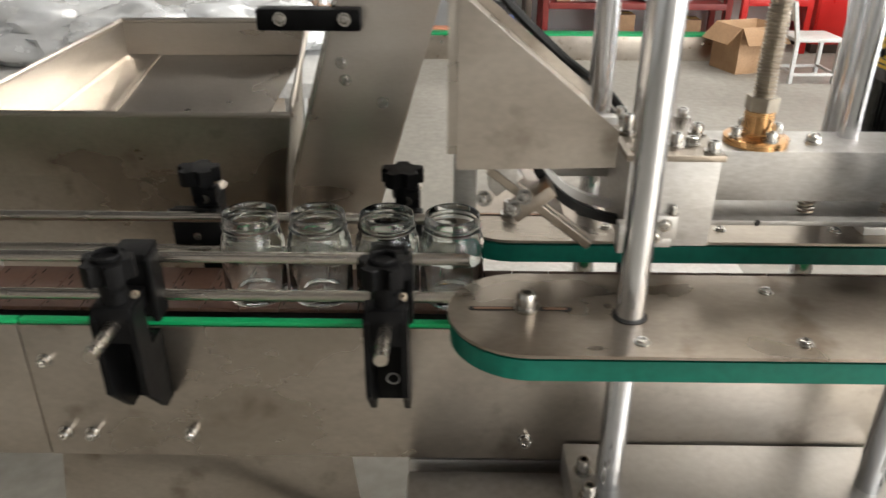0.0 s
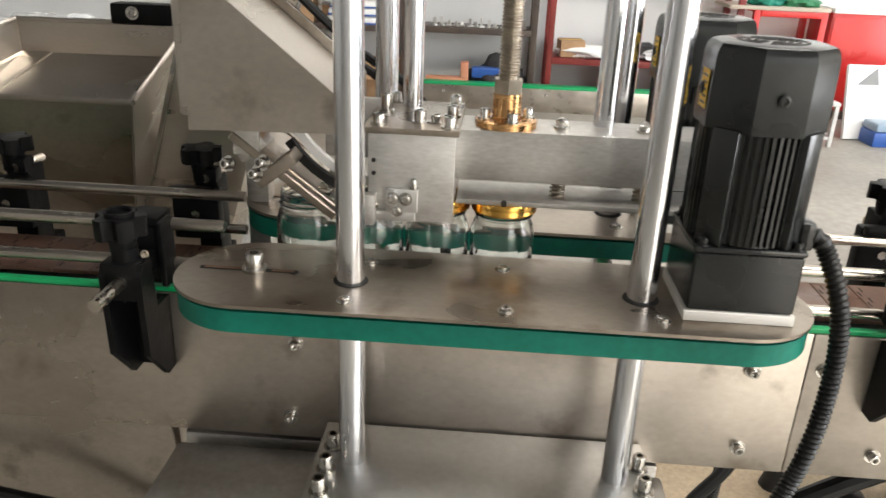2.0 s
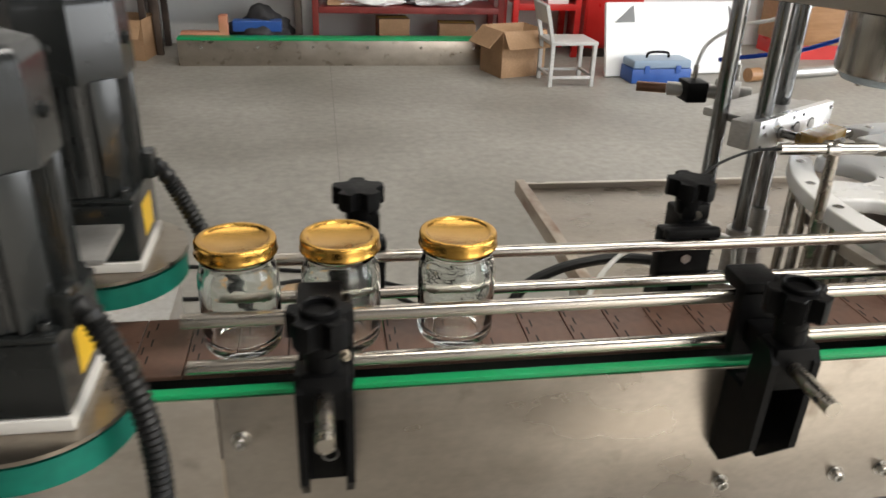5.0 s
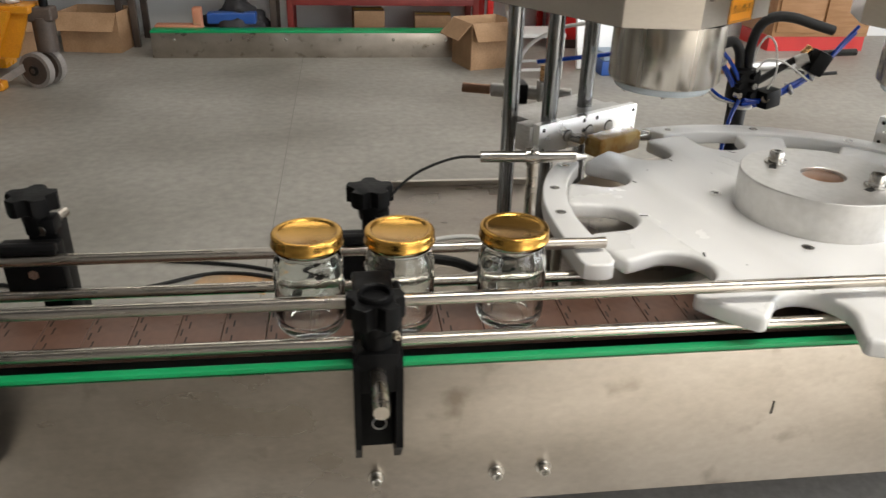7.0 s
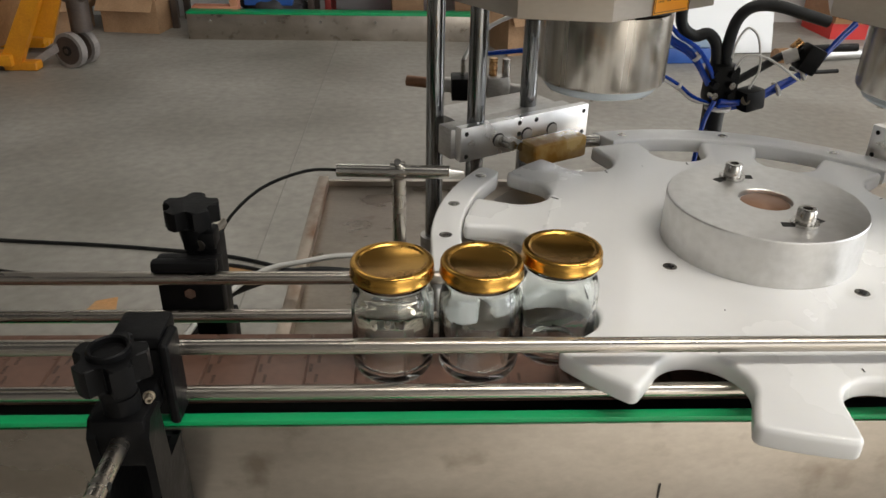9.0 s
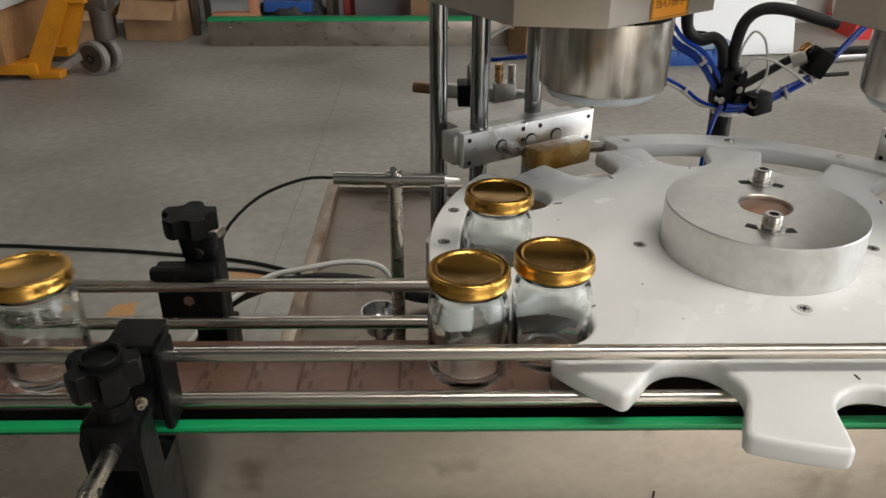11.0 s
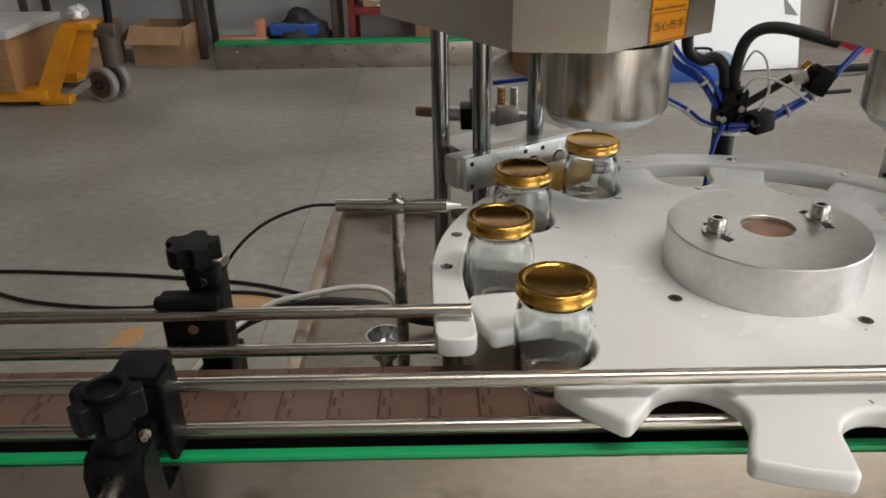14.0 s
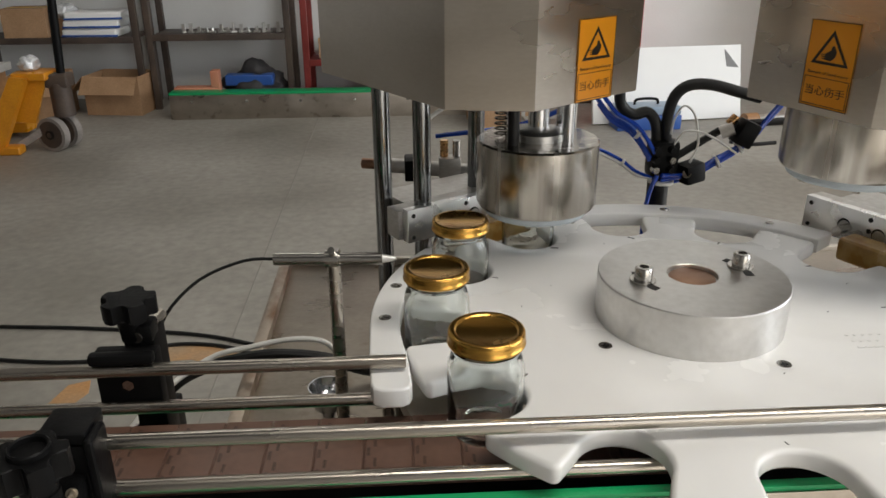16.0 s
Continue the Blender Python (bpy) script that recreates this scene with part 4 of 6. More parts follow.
for k in range(4):
    a = radians(209.5 + 89 * k)
    p = (0.1065 * math.cos(a), 0.1065 * math.sin(a))
    part("countersink", lathe(bmesh.new(), [(0.0102, 0.0004), (0.0060, 0.0001), (0, 0.0001)], 24, (*p, 0.7628)), HDPE, star)
    part("countersunk_screw", cyled(0.0062, (*p, 0.7629), (*p, 0.7632), 18), BOLT, star)
    bm = boxed(p[0] - 0.0035, p[0] + 0.0035, p[1] - 0.0009, p[1] + 0.0009, 0.7632, 0.7635)
    box(bm, p[0] - 0.0009, p[0] + 0.0009, p[1] - 0.0035, p[1] + 0.0035, 0.7632, 0.76348)
    part("cross_slot", bm, DARK, star)
# a short scratched mark at each pocket, and stray specks
rng = random.Random(4)
for k in range(12):
    a, r = radians(PHASE + 30 * k + rng.uniform(-1.5, 1.0)), 0.198 + rng.uniform(-0.002, 0.002)
    s = rng.choice((0.0012, 0.0018, 0.0026))
    m = pose(r * math.cos(a), r * math.sin(a), 0.7627, 0, 0, math.degrees(a) + rng.uniform(-30, 60))
    part("black_speck", boxed(-s * 1.7, s * 1.7, -s * 0.4, s * 0.4, 0, 0.0003, 0, 1, m), INK, star)
for k in range(6):
    a, r = rng.uniform(0, 6.28), rng.uniform(0.11, 0.25)
    part("black_speck", boxed(-0.0007, 0.0007, -0.0005, 0.0005, 0, 0.0003, 0, 1, pose(r * math.cos(a), r * math.sin(a), 0.7627)), INK, star)
# shallow lettering that cannot be read
bm = bmesh.new()
for row, n in ((0, 5), (1, 4), (2, 6)):
    for q in range(n):
        h = 0.0018 if row < 2 else 0.0030
        box(bm, 0.129 + 0.0075 * q, 0.1315 + 0.0075 * q + (0.003 if row == 2 else 0), -0.0495 - 0.011 * row, -0.0495 - 0.011 * row + h, 0.7625, 0.7631)
part("engraving", bm, HDPE, star)

ring = thing("guide_ring", "white plastic outer guide rings round the star wheel", "guide ring")
RO, RI = 0.3125, 0.2765


def ring_arc(r, a0, a1, n=28):
    return [(SX + r * math.cos(radians(a0 + (a1 - a0) * k / n)), SY + r * math.sin(radians(a0 + (a1 - a0) * k / n))) for k in range(n + 1)]


# the entry segment ends square to the conveyor with rounded corners, the rear one runs on behind the wheel
entry = ring_arc(0.303, 144, 180) + [(1.6800, 1.100), (1.6825, 1.052), (1.6850, 1.044), (1.6920, 1.040), (1.7080, 1.040), (1.7140, 1.0435), (1.7165, 1.050), (1.7150, 1.075)]
entry += ring_arc(0.2745, 191, 146) + [(SX + 0.280 * math.cos(radians(143.3)), SY + 0.280 * math.sin(radians(143.3))), (SX + 0.296 * math.cos(radians(142.8)), SY + 0.296 * math.sin(radians(142.8)))]
rear = ring_arc(RI, 105, 38) + ring_arc(RO, 38, 107)
exit_side = ring_arc(RI, 12, -20) + ring_arc(RO, -20, 12)
for outline, spots in ((entry, (148, 164, 178)), (rear, (101, 76, 51)), (exit_side, (8, -4, -16))):
    area = sum(p[0] * q[1] - q[0] * p[1] for p, q in zip(outline, outline[1:] + outline[:1]))
    seg = part("ring_segment", soft_plate(outline if area > 0 else outline[::-1], 0.7470, 0.7650, 0.0025), HDPE, ring)
    for a in spots:
        rr = 0.289 if outline is entry else 0.2945
        p = (SX + rr * math.cos(radians(a)), SY + rr * math.sin(radians(a)))
        part("countersink", lathe(bmesh.new(), [(0.0092, 0.0004), (0.0055, 0.0001), (0, 0.0001)], 20, (*p, 0.7650)), HDPE, seg)
        screw(seg, (*p, 0.7650), (0, 0, 1), 0.0042, 0.0012, "ring_screw")
        part("ring_post", cyled(0.006, (*p, 0.556), (*p, 0.7470), 14), BOLT, ring)


def text_mesh(body, size, mat, parent, m, name="lettering"):
    cu = bpy.data.curves.new("text", "FONT")
    cu.body, cu.size, cu.align_x, cu.align_y, cu.extrude = body, size, "CENTER", "CENTER", 0.0001
    tmp = new("text", cu)
    me = bpy.data.meshes.new_from_object(tmp)
    bpy.data.objects.remove(tmp)
    me.materials.clear()
    me.materials.append(mat)
    ob = new(name, me)
    ob.parent = parent
    ob.matrix_local = m
    return ob


def warning_label(parent, m):
    """Orange warning film with a triangle, a stylised sign and two lines of writing; m: its lower middle on the sheet."""
    w, h = 0.0265, 0.092
    def flat(name, bm, mat):
        ob = part(name, bm, mat, lab)
        return ob
    lab = part("warning_label", boxed(-w, w, 0, h, 0, 0.0004), STICKER, parent, "orange hand injury warning label", m)
    bm = bmesh.new()
    for x0, x1, y0, y1 in ((-w, w, 0, 0.0008), (-w, w, h - 0.0008, h), (-w, -w + 0.0008, 0, h), (w - 0.0008, w, 0, h),
                           (-w + 0.002, w - 0.002, 0.0025, 0.0032), (-w + 0.002, w - 0.002, 0.0318, 0.0325), (-w + 0.002, -w + 0.0027, 0.0025, 0.0325), (w - 0.0027, w - 0.002, 0.0025, 0.0325)):
        box(bm, x0, x1, y0, y1, 0.0004, 0.0006)
    flat("frame_line", bm, INK)
    bm = bmesh.new()
    tri_o, tri_i = [(-0.0205, 0.0465), (0.0205, 0.0465), (0.0, 0.083)], [(-0.0155, 0.0495), (0.0155, 0.0495), (0.0, 0.0768)]
    vo, vi = [bm.verts.new((x, y, 0.0007)) for x, y in tri_o], [bm.verts.new((x, y, 0.0007)) for x, y in tri_i]
    for k in range(3):
        bm.faces.new((vo[k], vo[(k + 1) % 3], vi[(k + 1) % 3], vi[k]))
    flat("triangle", bm, INK)
    bm = bmesh.new()
    prism(bm, [(-0.0065, 0.0585), (0.0010, 0.0580), (0.0050, 0.0625), (0.0060, 0.0680), (0.0025, 0.0740), (0.0005, 0.0735), (-0.0005, 0.0690), (-0.0060, 0.0650)], 0.0005, 0.0007)
    for k in range(3):
        box(bm, -0.0095 - 0.0006 * k, -0.0045, 0.0592 + 0.0021 * k, 0.0603 + 0.0021 * k, 0.0005, 0.0007)
    for v in bm.verts:
        v.co.y -= 0.007
    flat("pictogram", bm, INK)
    text_mesh("Beware of hand injury", 0.0050, INK, lab, pose(0, 0.0372, 0.0006))
    text_mesh("\u5f53\u5fc3\u4f24\u624b", 0.0112, INK, lab, pose(0, 0.0175, 0.0006))
    return lab


text_mesh("6", 0.042, INK, table, pose(1.444, 1.002, 0.5054, 0, 0, -8), "pen_mark")

HOOD = [(1.624, 1.423), (1.754, 1.214), (1.835, 1.2015), (1.954, 1.288), (1.972, 1.40), (1.86, 1.56), (1.70, 1.58)]
BX, BY = 1.868, 1.357


JAW = material("bright_milled_aluminium", (0.88, 0.88, 0.87), 0.30, 1.0, (0.93, 0.93, 0.92), 30, 4, rough_var=0.06, fine=0.1)


def station(turn, jaw_turn, label_at, low):
    """Press station: posts, hood, clamping jaw, built about the wheel's axis and turned round it; the jaw has its own turn."""
    t = thing("press_station", "stainless steel press station with hood, chrome posts and clamping jaw", "press station", pose(SX, SY, 0, 0, 0, turn), "press stations of the star wheel")
    L = [(x - SX, y - SY) for x, y in HOOD]
    hood = part("hood", prism(bmesh.new(), L, low, 1.40, 0.0015), STEEL, t, "folded brushed steel hood")
    # near-black sheet that paints the shade in the hood's open underside
    cx, cy = sum(p[0] for p in L) / len(L), sum(p[1] for p in L) / len(L)
    part("underside_shade", prism(bmesh.new(), [(cx + (x - cx) * 0.97, cy + (y - cy) * 0.97) for x, y in L], low - 0.001, low - 0.0001), DARK, hood)
    c, d = Vector((*L[2], 0)), Vector((*L[3], 0))
    u = (d - c).normalized()
    n = Vector((u.y, -u.x, 0))
    p = c + u * label_at + Vector((0, 0, 0.951)) + n * 0.0003
    m = Matrix(((u.x, 0, n.x, p.x), (u.y, 0, n.y, p.y), (0, 1, 0, p.z), (0, 0, 0, 1)))
    warning_label(hood, m @ Matrix.Diagonal((1.0, 0.84, 1.0, 1.0)))
    for x, y, r in ((1.690, 1.436, 0.0108), (1.738, 1.410, 0.0108), (1.811, 1.488, 0.0108)):
        post = part("post", cyled(r, (x - SX, y - SY, 0.556), (x - SX, y - SY, low - 0.001), 28), POST, t, "dark mirror-bright steel post")
        part("post_foot", cyled(0.017, (x - SX, y - SY, 0.556), (x - SX, y - SY, 0.628), 24), ALU_DULL, post)
    # clamping jaw bar
    a, b = Vector((1.719 - SX, 1.380 - SY, 0)), Vector((1.889 - SX, 1.481 - SY, 0))
    ln = (b - a).length
    ang = math.degrees(math.atan2(b.y - a.y, b.x - a.x))
    jm = Matrix.Rotation(radians(jaw_turn - turn), 4, "Z") @ Matrix.Translation(a) @ Matrix.Rotation(radians(ang), 4, "Z")
    jaw = part("jaw_bar", boxed(0, ln, 0, 0.012, 0.751, 0.793, 0.001), JAW, t, "bright aluminium jaw bar with bored holes", jm)
    for x, z, r in ((0.008, 0.785, 0.0028), (0.008, 0.757, 0.0028), (ln - 0.008, 0.785, 0.0028), (ln - 0.008, 0.757, 0.0028), (0.086, 0.786, 0.003), (0.112, 0.786, 0.003), (0.086, 0.772, 0.003)):
        part("bore", cyled(r, (x, -0.0004, z), (x, 0.0004, z), 12), DARK, jaw)
    # a grey disc set low on a dark one paints each bore's shaded crescent
    for x in (0.055, 0.098, 0.138):
        part("wide_bore", cyled(0.0085, (x, -0.0004, 0.770), (x, 0.0004, 0.770), 24), DARK, jaw)
        part("bore_floor_disc", cyled(0.0078, (x + 0.001, -0.0008, 0.7685), (x + 0.001, -0.0003, 0.7685), 24), ALU_DULL, jaw)
    part("carriage", boxed(-0.006, ln - 0.01, 0.012, 0.040, 0.752, 0.789, 0.002), ALU_DULL, t, "", jm)
    part("carriage_plate", boxed(0.02, ln - 0.02, 0.040, 0.10, 0.776, 0.788, 0.002), ALU_DULL, t, "", jm)
    bm = boxed(0.076, 0.160, -0.044, -0.012, 0.743, 0.771, 0.006, 3)
    part("jaw_pad", bm, AMBER, t, "amber rubber jaw pad", jm)
    part("jaw_pin", cyled(0.006, (0.060, -0.022, 0.768), (0.060, 0.0, 0.768), 14), BOLT, t, "", jm)
    part("jaw_pin", cyled(0.006, (0.075, -0.020, 0.764), (0.075, 0.0, 0.764), 14), BOLT, t, "", jm)
    part("pad_arm", cyled(0.008, (0.155, -0.03, 0.760), (0.185, -0.035, 0.756), 14), BOLT, t, "", jm)
    # air cylinder behind the posts
    ac = part("air_cylinder", cyled(0.011, (1.700 - SX, 1.632 - SY, 0.775), (1.82 - SX, 1.590 - SY, 0.775), 20), ALU_DULL, t)
    part("silencer", cyled(0.008, (1.655 - SX, 1.648 - SY, 0.775), (1.698 - SX, 1.633 - SY, 0.775), 16), COPPER, t, "brown sintered silencer")
    part("valve_block", boxed(1.718 - SX, 1.752 - SX, 1.595 - SY, 1.635 - SY, 0.760, 0.792, 0.003), PLASTIC, t)
    part("throttle_valve", boxed(1.768 - SX, 1.800 - SX, 1.585 - SY, 1.612 - SY, 0.762, 0.797, 0.004), ALU_DULL, t)
    part("throttle_screw", cyled(0.004, (1.735 - SX, 1.615 - SY, 0.792), (1.735 - SX, 1.615 - SY, 0.815), 10), BOLT, t)
    for x, y in ((1.776, 1.600), (1.794, 1.596)):
        part("fitting", cyled(0.006, (x - SX, y - SY, 0.797), (x - SX, y - SY, 0.821), 12), BRONZE if x < 1.78 else BOLT, t)
    part("blue_hose", tube(bmesh.new(), [(1.764 - SX, 1.603 - SY, 0.826), (1.784 - SX, 1.600 - SY, 0.829), (1.83 - SX, 1.59 - SY, 0.836), (1.88 - SX, 1.57 - SY, 0.848), (1.94 - SX, 1.53 - SY, 0.885), (1.95 - SX, 1.47 - SY, 0.945)], 0.0036), BLUE_TUBE, t)
    part("white_hose", tube(bmesh.new(), [(1.735 - SX, 1.615 - SY, 0.815), (1.755 - SX, 1.63 - SY, 0.845), (1.80 - SX, 1.63 - SY, 0.872), (1.86 - SX, 1.61 - SY, 0.890), (1.93 - SX, 1.55 - SY, 0.943)], 0.003), CLEAR_TUBE, t)
    return t


station(0, 0, 0.080, 0.951)
station(-106, -93, 0.093, 0.944)


# upright streaks put the bell's light and dark reflections into its colour
BELL = material("streaked_turned_steel", (0.40, 0.37, 0.33), 0.24, 1.0, (0.62, 0.585, 0.53), 55, 3, (1, 1, 0.012), 0.02, 40, 0.05, mid=(0.38, 0.62))


RINGBLUE = material("pale_blue_plastic_ring", (0.52, 0.58, 0.62), 0.25, 0, (0.58, 0.64, 0.68), 20, 3)


def bell(x, y, z):
    t = thing("capping_bell", "turned stainless steel capping bell hanging below the hood", "capping bell", pose(x, y, z), "capping bells")
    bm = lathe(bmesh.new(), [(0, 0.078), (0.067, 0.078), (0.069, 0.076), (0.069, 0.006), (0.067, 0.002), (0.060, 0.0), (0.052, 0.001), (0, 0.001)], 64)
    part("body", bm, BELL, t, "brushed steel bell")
    part("lower_ring", lathe(bmesh.new(), [(0.046, -0.008), (0.058, -0.008), (0.0605, -0.005), (0.0605, 0.0), (0.046, 0.0)], 56, (0, 0, 0), True), RINGBLUE, t, "pale bluish plastic ring")
    part("chuck", lathe(bmesh.new(), [(0, -0.010), (0.030, -0.010), (0.034, -0.006), (0.034, 0.0), (0, 0.0)], 40), ALU_DULL, t)
    for k in range(6):
        a = radians(60 * k + 12)
        screw(t, (0.053 * math.cos(a), 0.053 * math.sin(a), -0.008), (0, 0, -1), 0.0034, 0.003, "ring_screw")
    part("spindle", cyled(0.012, (0, 0, 0.074), (0, 0, 0.16), 20), CHROME, t)
    part("collar", lathe(bmesh.new(), [(0, 0.078), (0.030, 0.078), (0.030, 0.086), (0.024, 0.089), (0, 0.089)], 36), ALU, t)
    for k, mat in ((0, CHROME), (1, BOLT), (2, RUBBER), (3, CHROME)):
        a = radians(40 + 90 * k)
        part("guide_pin", cyled(0.0065, (0.042 * math.cos(a), 0.042 * math.sin(a), 0.074), (0.042 * math.cos(a), 0.042 * math.sin(a), 0.15), 14), mat, t)
    bm = bmesh.new()
    for k in range(12):
        z0 = 0.076 + 0.0058 * k
        lathe(bm, [(0.0062, z0), (0.0078, z0 + 0.001), (0.0062, z0 + 0.0022)], 14, (-0.042, 0.004, 0))
    part("spring", bm, BOLT, t)
    return t


bell_1 = bell(BX, BY, 0.860)
bell_2 = copy_thing(bell_1, pose(2.184, 1.272, 0.869))

# level sensor on its post, with its cable
sensor = thing("sensor", "slim steel proximity sensor clamped on a post", "sensor")
part("barrel", cyled(0.0058, (1.598, 1.146, 0.8365), (1.694, 1.136, 0.8385), 20), BOLT, sensor)
part("tip", cyled(0.0040, (1.694, 1.136, 0.8385), (1.706, 1.1347, 0.8388), 14, 0.0018), ALU, sensor)
part("clamp_ring", cyled(0.0088, (1.644, 1.1413, 0.8375), (1.656, 1.1400, 0.8377), 20), BOLT, sensor)
part("clamp_screw", cyled(0.003, (1.650, 1.136, 0.846), (1.650, 1.128, 0.851), 10), BOLT, sensor)
part("post", cyled(0.0060, (1.651, 1.1365, 0.556), (1.651, 1.1365, 0.8335), 18), ROD, sensor)
part("cable", tube(bmesh.new(), [(1.599, 1.146, 0.8365), (1.57, 1.149, 0.834), (1.53, 1.146, 0.818), (1.500, 1.135, 0.790), (1.492, 1.130, 0.76), (1.49, 1.12, 0.70), (1.48, 1.12, 0.60)], 0.0015), RUBBER, sensor)

hose("black_cable", [(-0.6, 2.66, 0.006), (0.26, 2.64, 0.006), (0.53, 2.62, 0.006), (0.86, 2.58, 0.006), (1.2, 2.5, 0.006), (1.5, 2.3, 0.006), (1.7, 1.9, 0.006)], 0.006, RUBBER, "thin black cable running over the floor to the machine", 0, 8, "cable")
hose("black_cable", [(-0.5, 2.75, 0.006), (0.05, 2.64, 0.006), (0.32, 2.53, 0.006), (0.53, 2.44, 0.006), (0.84, 2.40, 0.006), (1.075, 2.48, 0.006), (1.30, 2.40, 0.006), (1.5, 2.15, 0.006), (1.65, 1.85, 0.006)], 0.006, RUBBER, "thin black cable running over the floor to the machine", 0, 8, "cable")
hose("white_hose", [(1.38, 1.13, 0.57), (1.44, 1.20, 0.645), (1.495, 1.25, 0.674), (1.545, 1.25, 0.689), (1.592, 1.25, 0.697), (1.628, 1.25, 0.690), (1.640, 1.25, 0.655), (1.640, 1.25, 0.562)], 0.0030, CLEAR_TUBE, "milky plastic hose arching over the table rim", 0, 10)
hose("black_hose", [(1.36, 1.33, 0.50), (1.41, 1.37, 0.562), (1.46, 1.38, 0.588), (1.51, 1.38, 0.600), (1.555, 1.38, 0.603), (1.61, 1.38, 0.595), (1.66, 1.385, 0.572), (1.72, 1.39, 0.564)], 0.0075, RUBBER, "black rubber hose arching over the table rim", 0, 10)

# hose bundle behind the wheel
bundle = thing("hose_bundle", "bundle of blue and black hoses tied to a black pipe", "hose bundle")
part("pipe", cyled(0.015, (2.080, 1.545, 0.556), (2.078, 1.545, 0.800), 20), RUBBER, bundle)
part("manifold", boxed(2.060, 2.100, 1.528, 1.560, 0.778, 0.830, 0.006), PLASTIC, bundle)
for k in range(6):
    z = 0.792 + 0.014 * (k // 2)
    part("hose_nut", cyled(0.005, (2.064 + 0.022 * (k % 2), 1.530, z), (2.066 + 0.022 * (k % 2), 1.520, z), 8), BOLT if k % 3 == 0 else PLASTIC, bundle)
for pts, r in (([(2.086, 1.545, 0.807), (2.083, 1.545, 0.835), (2.082, 1.545, 0.860), (2.089, 1.545, 0.890), (2.108, 1.545, 0.905), (2.140, 1.545, 0.905), (2.177, 1.545, 0.895), (2.210, 1.545, 0.886)], 0.0078),
               ([(2.072, 1.547, 0.807), (2.070, 1.547, 0.840), (2.064, 1.547, 0.859), (2.052, 1.547, 0.869), (2.035, 1.545, 0.866), (2.018, 1.542, 0.876), (2.011, 1.54, 0.895), (2.010, 1.535, 0.945)], 0.0078),
               ([(2.100, 1.550, 0.802), (2.135, 1.550, 0.824), (2.172, 1.550, 0.845), (2.215, 1.550, 0.850), (2.26, 1.55, 0.852)], 0.0055),
               ([(2.200, 1.60, 0.81), (2.23, 1.60, 0.805), (2.27, 1.60, 0.807)], 0.003)):
    part("black_hose", tube(bmesh.new(), pts, r, 12), RUBBER, bundle)
rng = random.Random(11)
for k in range(4):
    o = Vector((rng.uniform(-0.006, 0.006), rng.uniform(-0.008, 0.008), (k - 1.5) * 0.0042))
    p = [(1.985, 1.545, 0.888), (2.006, 1.545, 0.863), (2.030, 1.542, 0.849), (2.045, 1.538, 0.833), (2.059, 1.530, 0.810)]
    part("blue_hose", tube(bmesh.new(), [Vector(q) + o for q in p], 0.0029), BLUE_TUBE, bundle)
    o = Vector((0, rng.uniform(-0.008, 0.008), (k - 1.5) * 0.0062))
    p = [(2.075, 1.525, 0.779), (2.105, 1.530, 0.781), (2.137, 1.540, 0.786), (2.158, 1.545, 0.794), (2.182, 1.545, 0.811), (2.208, 1.545, 0.832), (2.225, 1.545, 0.854), (2.250, 1.545, 0.885)]
    part("blue_hose", tube(bmesh.new(), [Vector(q) + o * (0.6 + 0.4 * math.sin(j * 1.7 + k)) for j, q in enumerate(p)], 0.0027), BLUE_TUBE, bundle)
for dx in (-0.012,):
    part("blue_hose", tube(bmesh.new(), [(2.068 + dx, 1.528, 0.62), (2.070 + dx, 1.526, 0.74), (2.076 + dx * 0.6, 1.524, 0.785)], 0.0034), BLUE_TUBE, bundle)
for dz in (0, 0.005):
    part("pale_hose", tube(bmesh.new(), [(1.975, 1.54, 0.820 + dz), (1.996, 1.54, 0.811 + dz), (2.022, 1.54, 0.797 + dz), (2.041, 1.535, 0.783 + dz), (2.064, 1.53, 0.779)], 0.0024), BLUE_TUBE if dz else CLEAR_TUBE, bundle)
part("white_hose", tube(bmesh.new(), [(2.086, 1.535, 0.84), (2.089, 1.535, 0.862), (2.100, 1.535, 0.879), (2.115, 1.535, 0.869), (2.123, 1.535, 0.845), (2.125, 1.533, 0.823), (2.115, 1.53, 0.800)], 0.0016), CLEAR_TUBE, bundle)
part("white_hose", tube(bmesh.new(), [(2.090, 1.53, 0.825), (2.096, 1.53, 0.837), (2.105, 1.53, 0.845), (2.127, 1.53, 0.843), (2.151, 1.53, 0.831), (2.180, 1.53, 0.812)], 0.0016), CLEAR_TUBE, bundle)
for (x, y, z), d, r in (((2.041, 1.540, 0.841), (0.8, 0, -0.6), 0.0085), ((2.022, 1.54, 0.800), (0.85, 0, -0.5), 0.006), ((2.160, 1.545, 0.796), (0.85, 0, 0.5), 0.0105), ((2.079, 1.535, 0.772), (0, 0, 1), 0.0175), ((2.189, 1.545, 0.817), (0.8, 0, 0.6), 0.0105)):
    d = Vector(d) * 0.0018
    part("cable_tie", cyled(r, Vector((x, y, z)) - d, Vector((x, y, z)) + d, 14), CLEAR_TUBE, bundle)
part("valve_block", boxed(-0.016, 0.016, -0.014, 0.014, -0.014, 0.014, 0.004, 2, pose(2.120, 1.535, 0.785, 0, -8, 20)), PLASTIC, bundle)
part("valve_screw", cyled(0.006, (2.110, 1.522, 0.786), (2.109, 1.520, 0.787), 12), THREAD, bundle)
part("valve_block", boxed(-0.013, 0.013, -0.013, 0.013, -0.018, 0.018, 0.004, 2, pose(2.193, 1.540, 0.838, 0, 25, 0)), PLASTIC, bundle)
part("regulator", cyled(0.0095, (2.160, 1.545, 0.838), (2.176, 1.540, 0.846), 16), ALU_DULL, bundle)
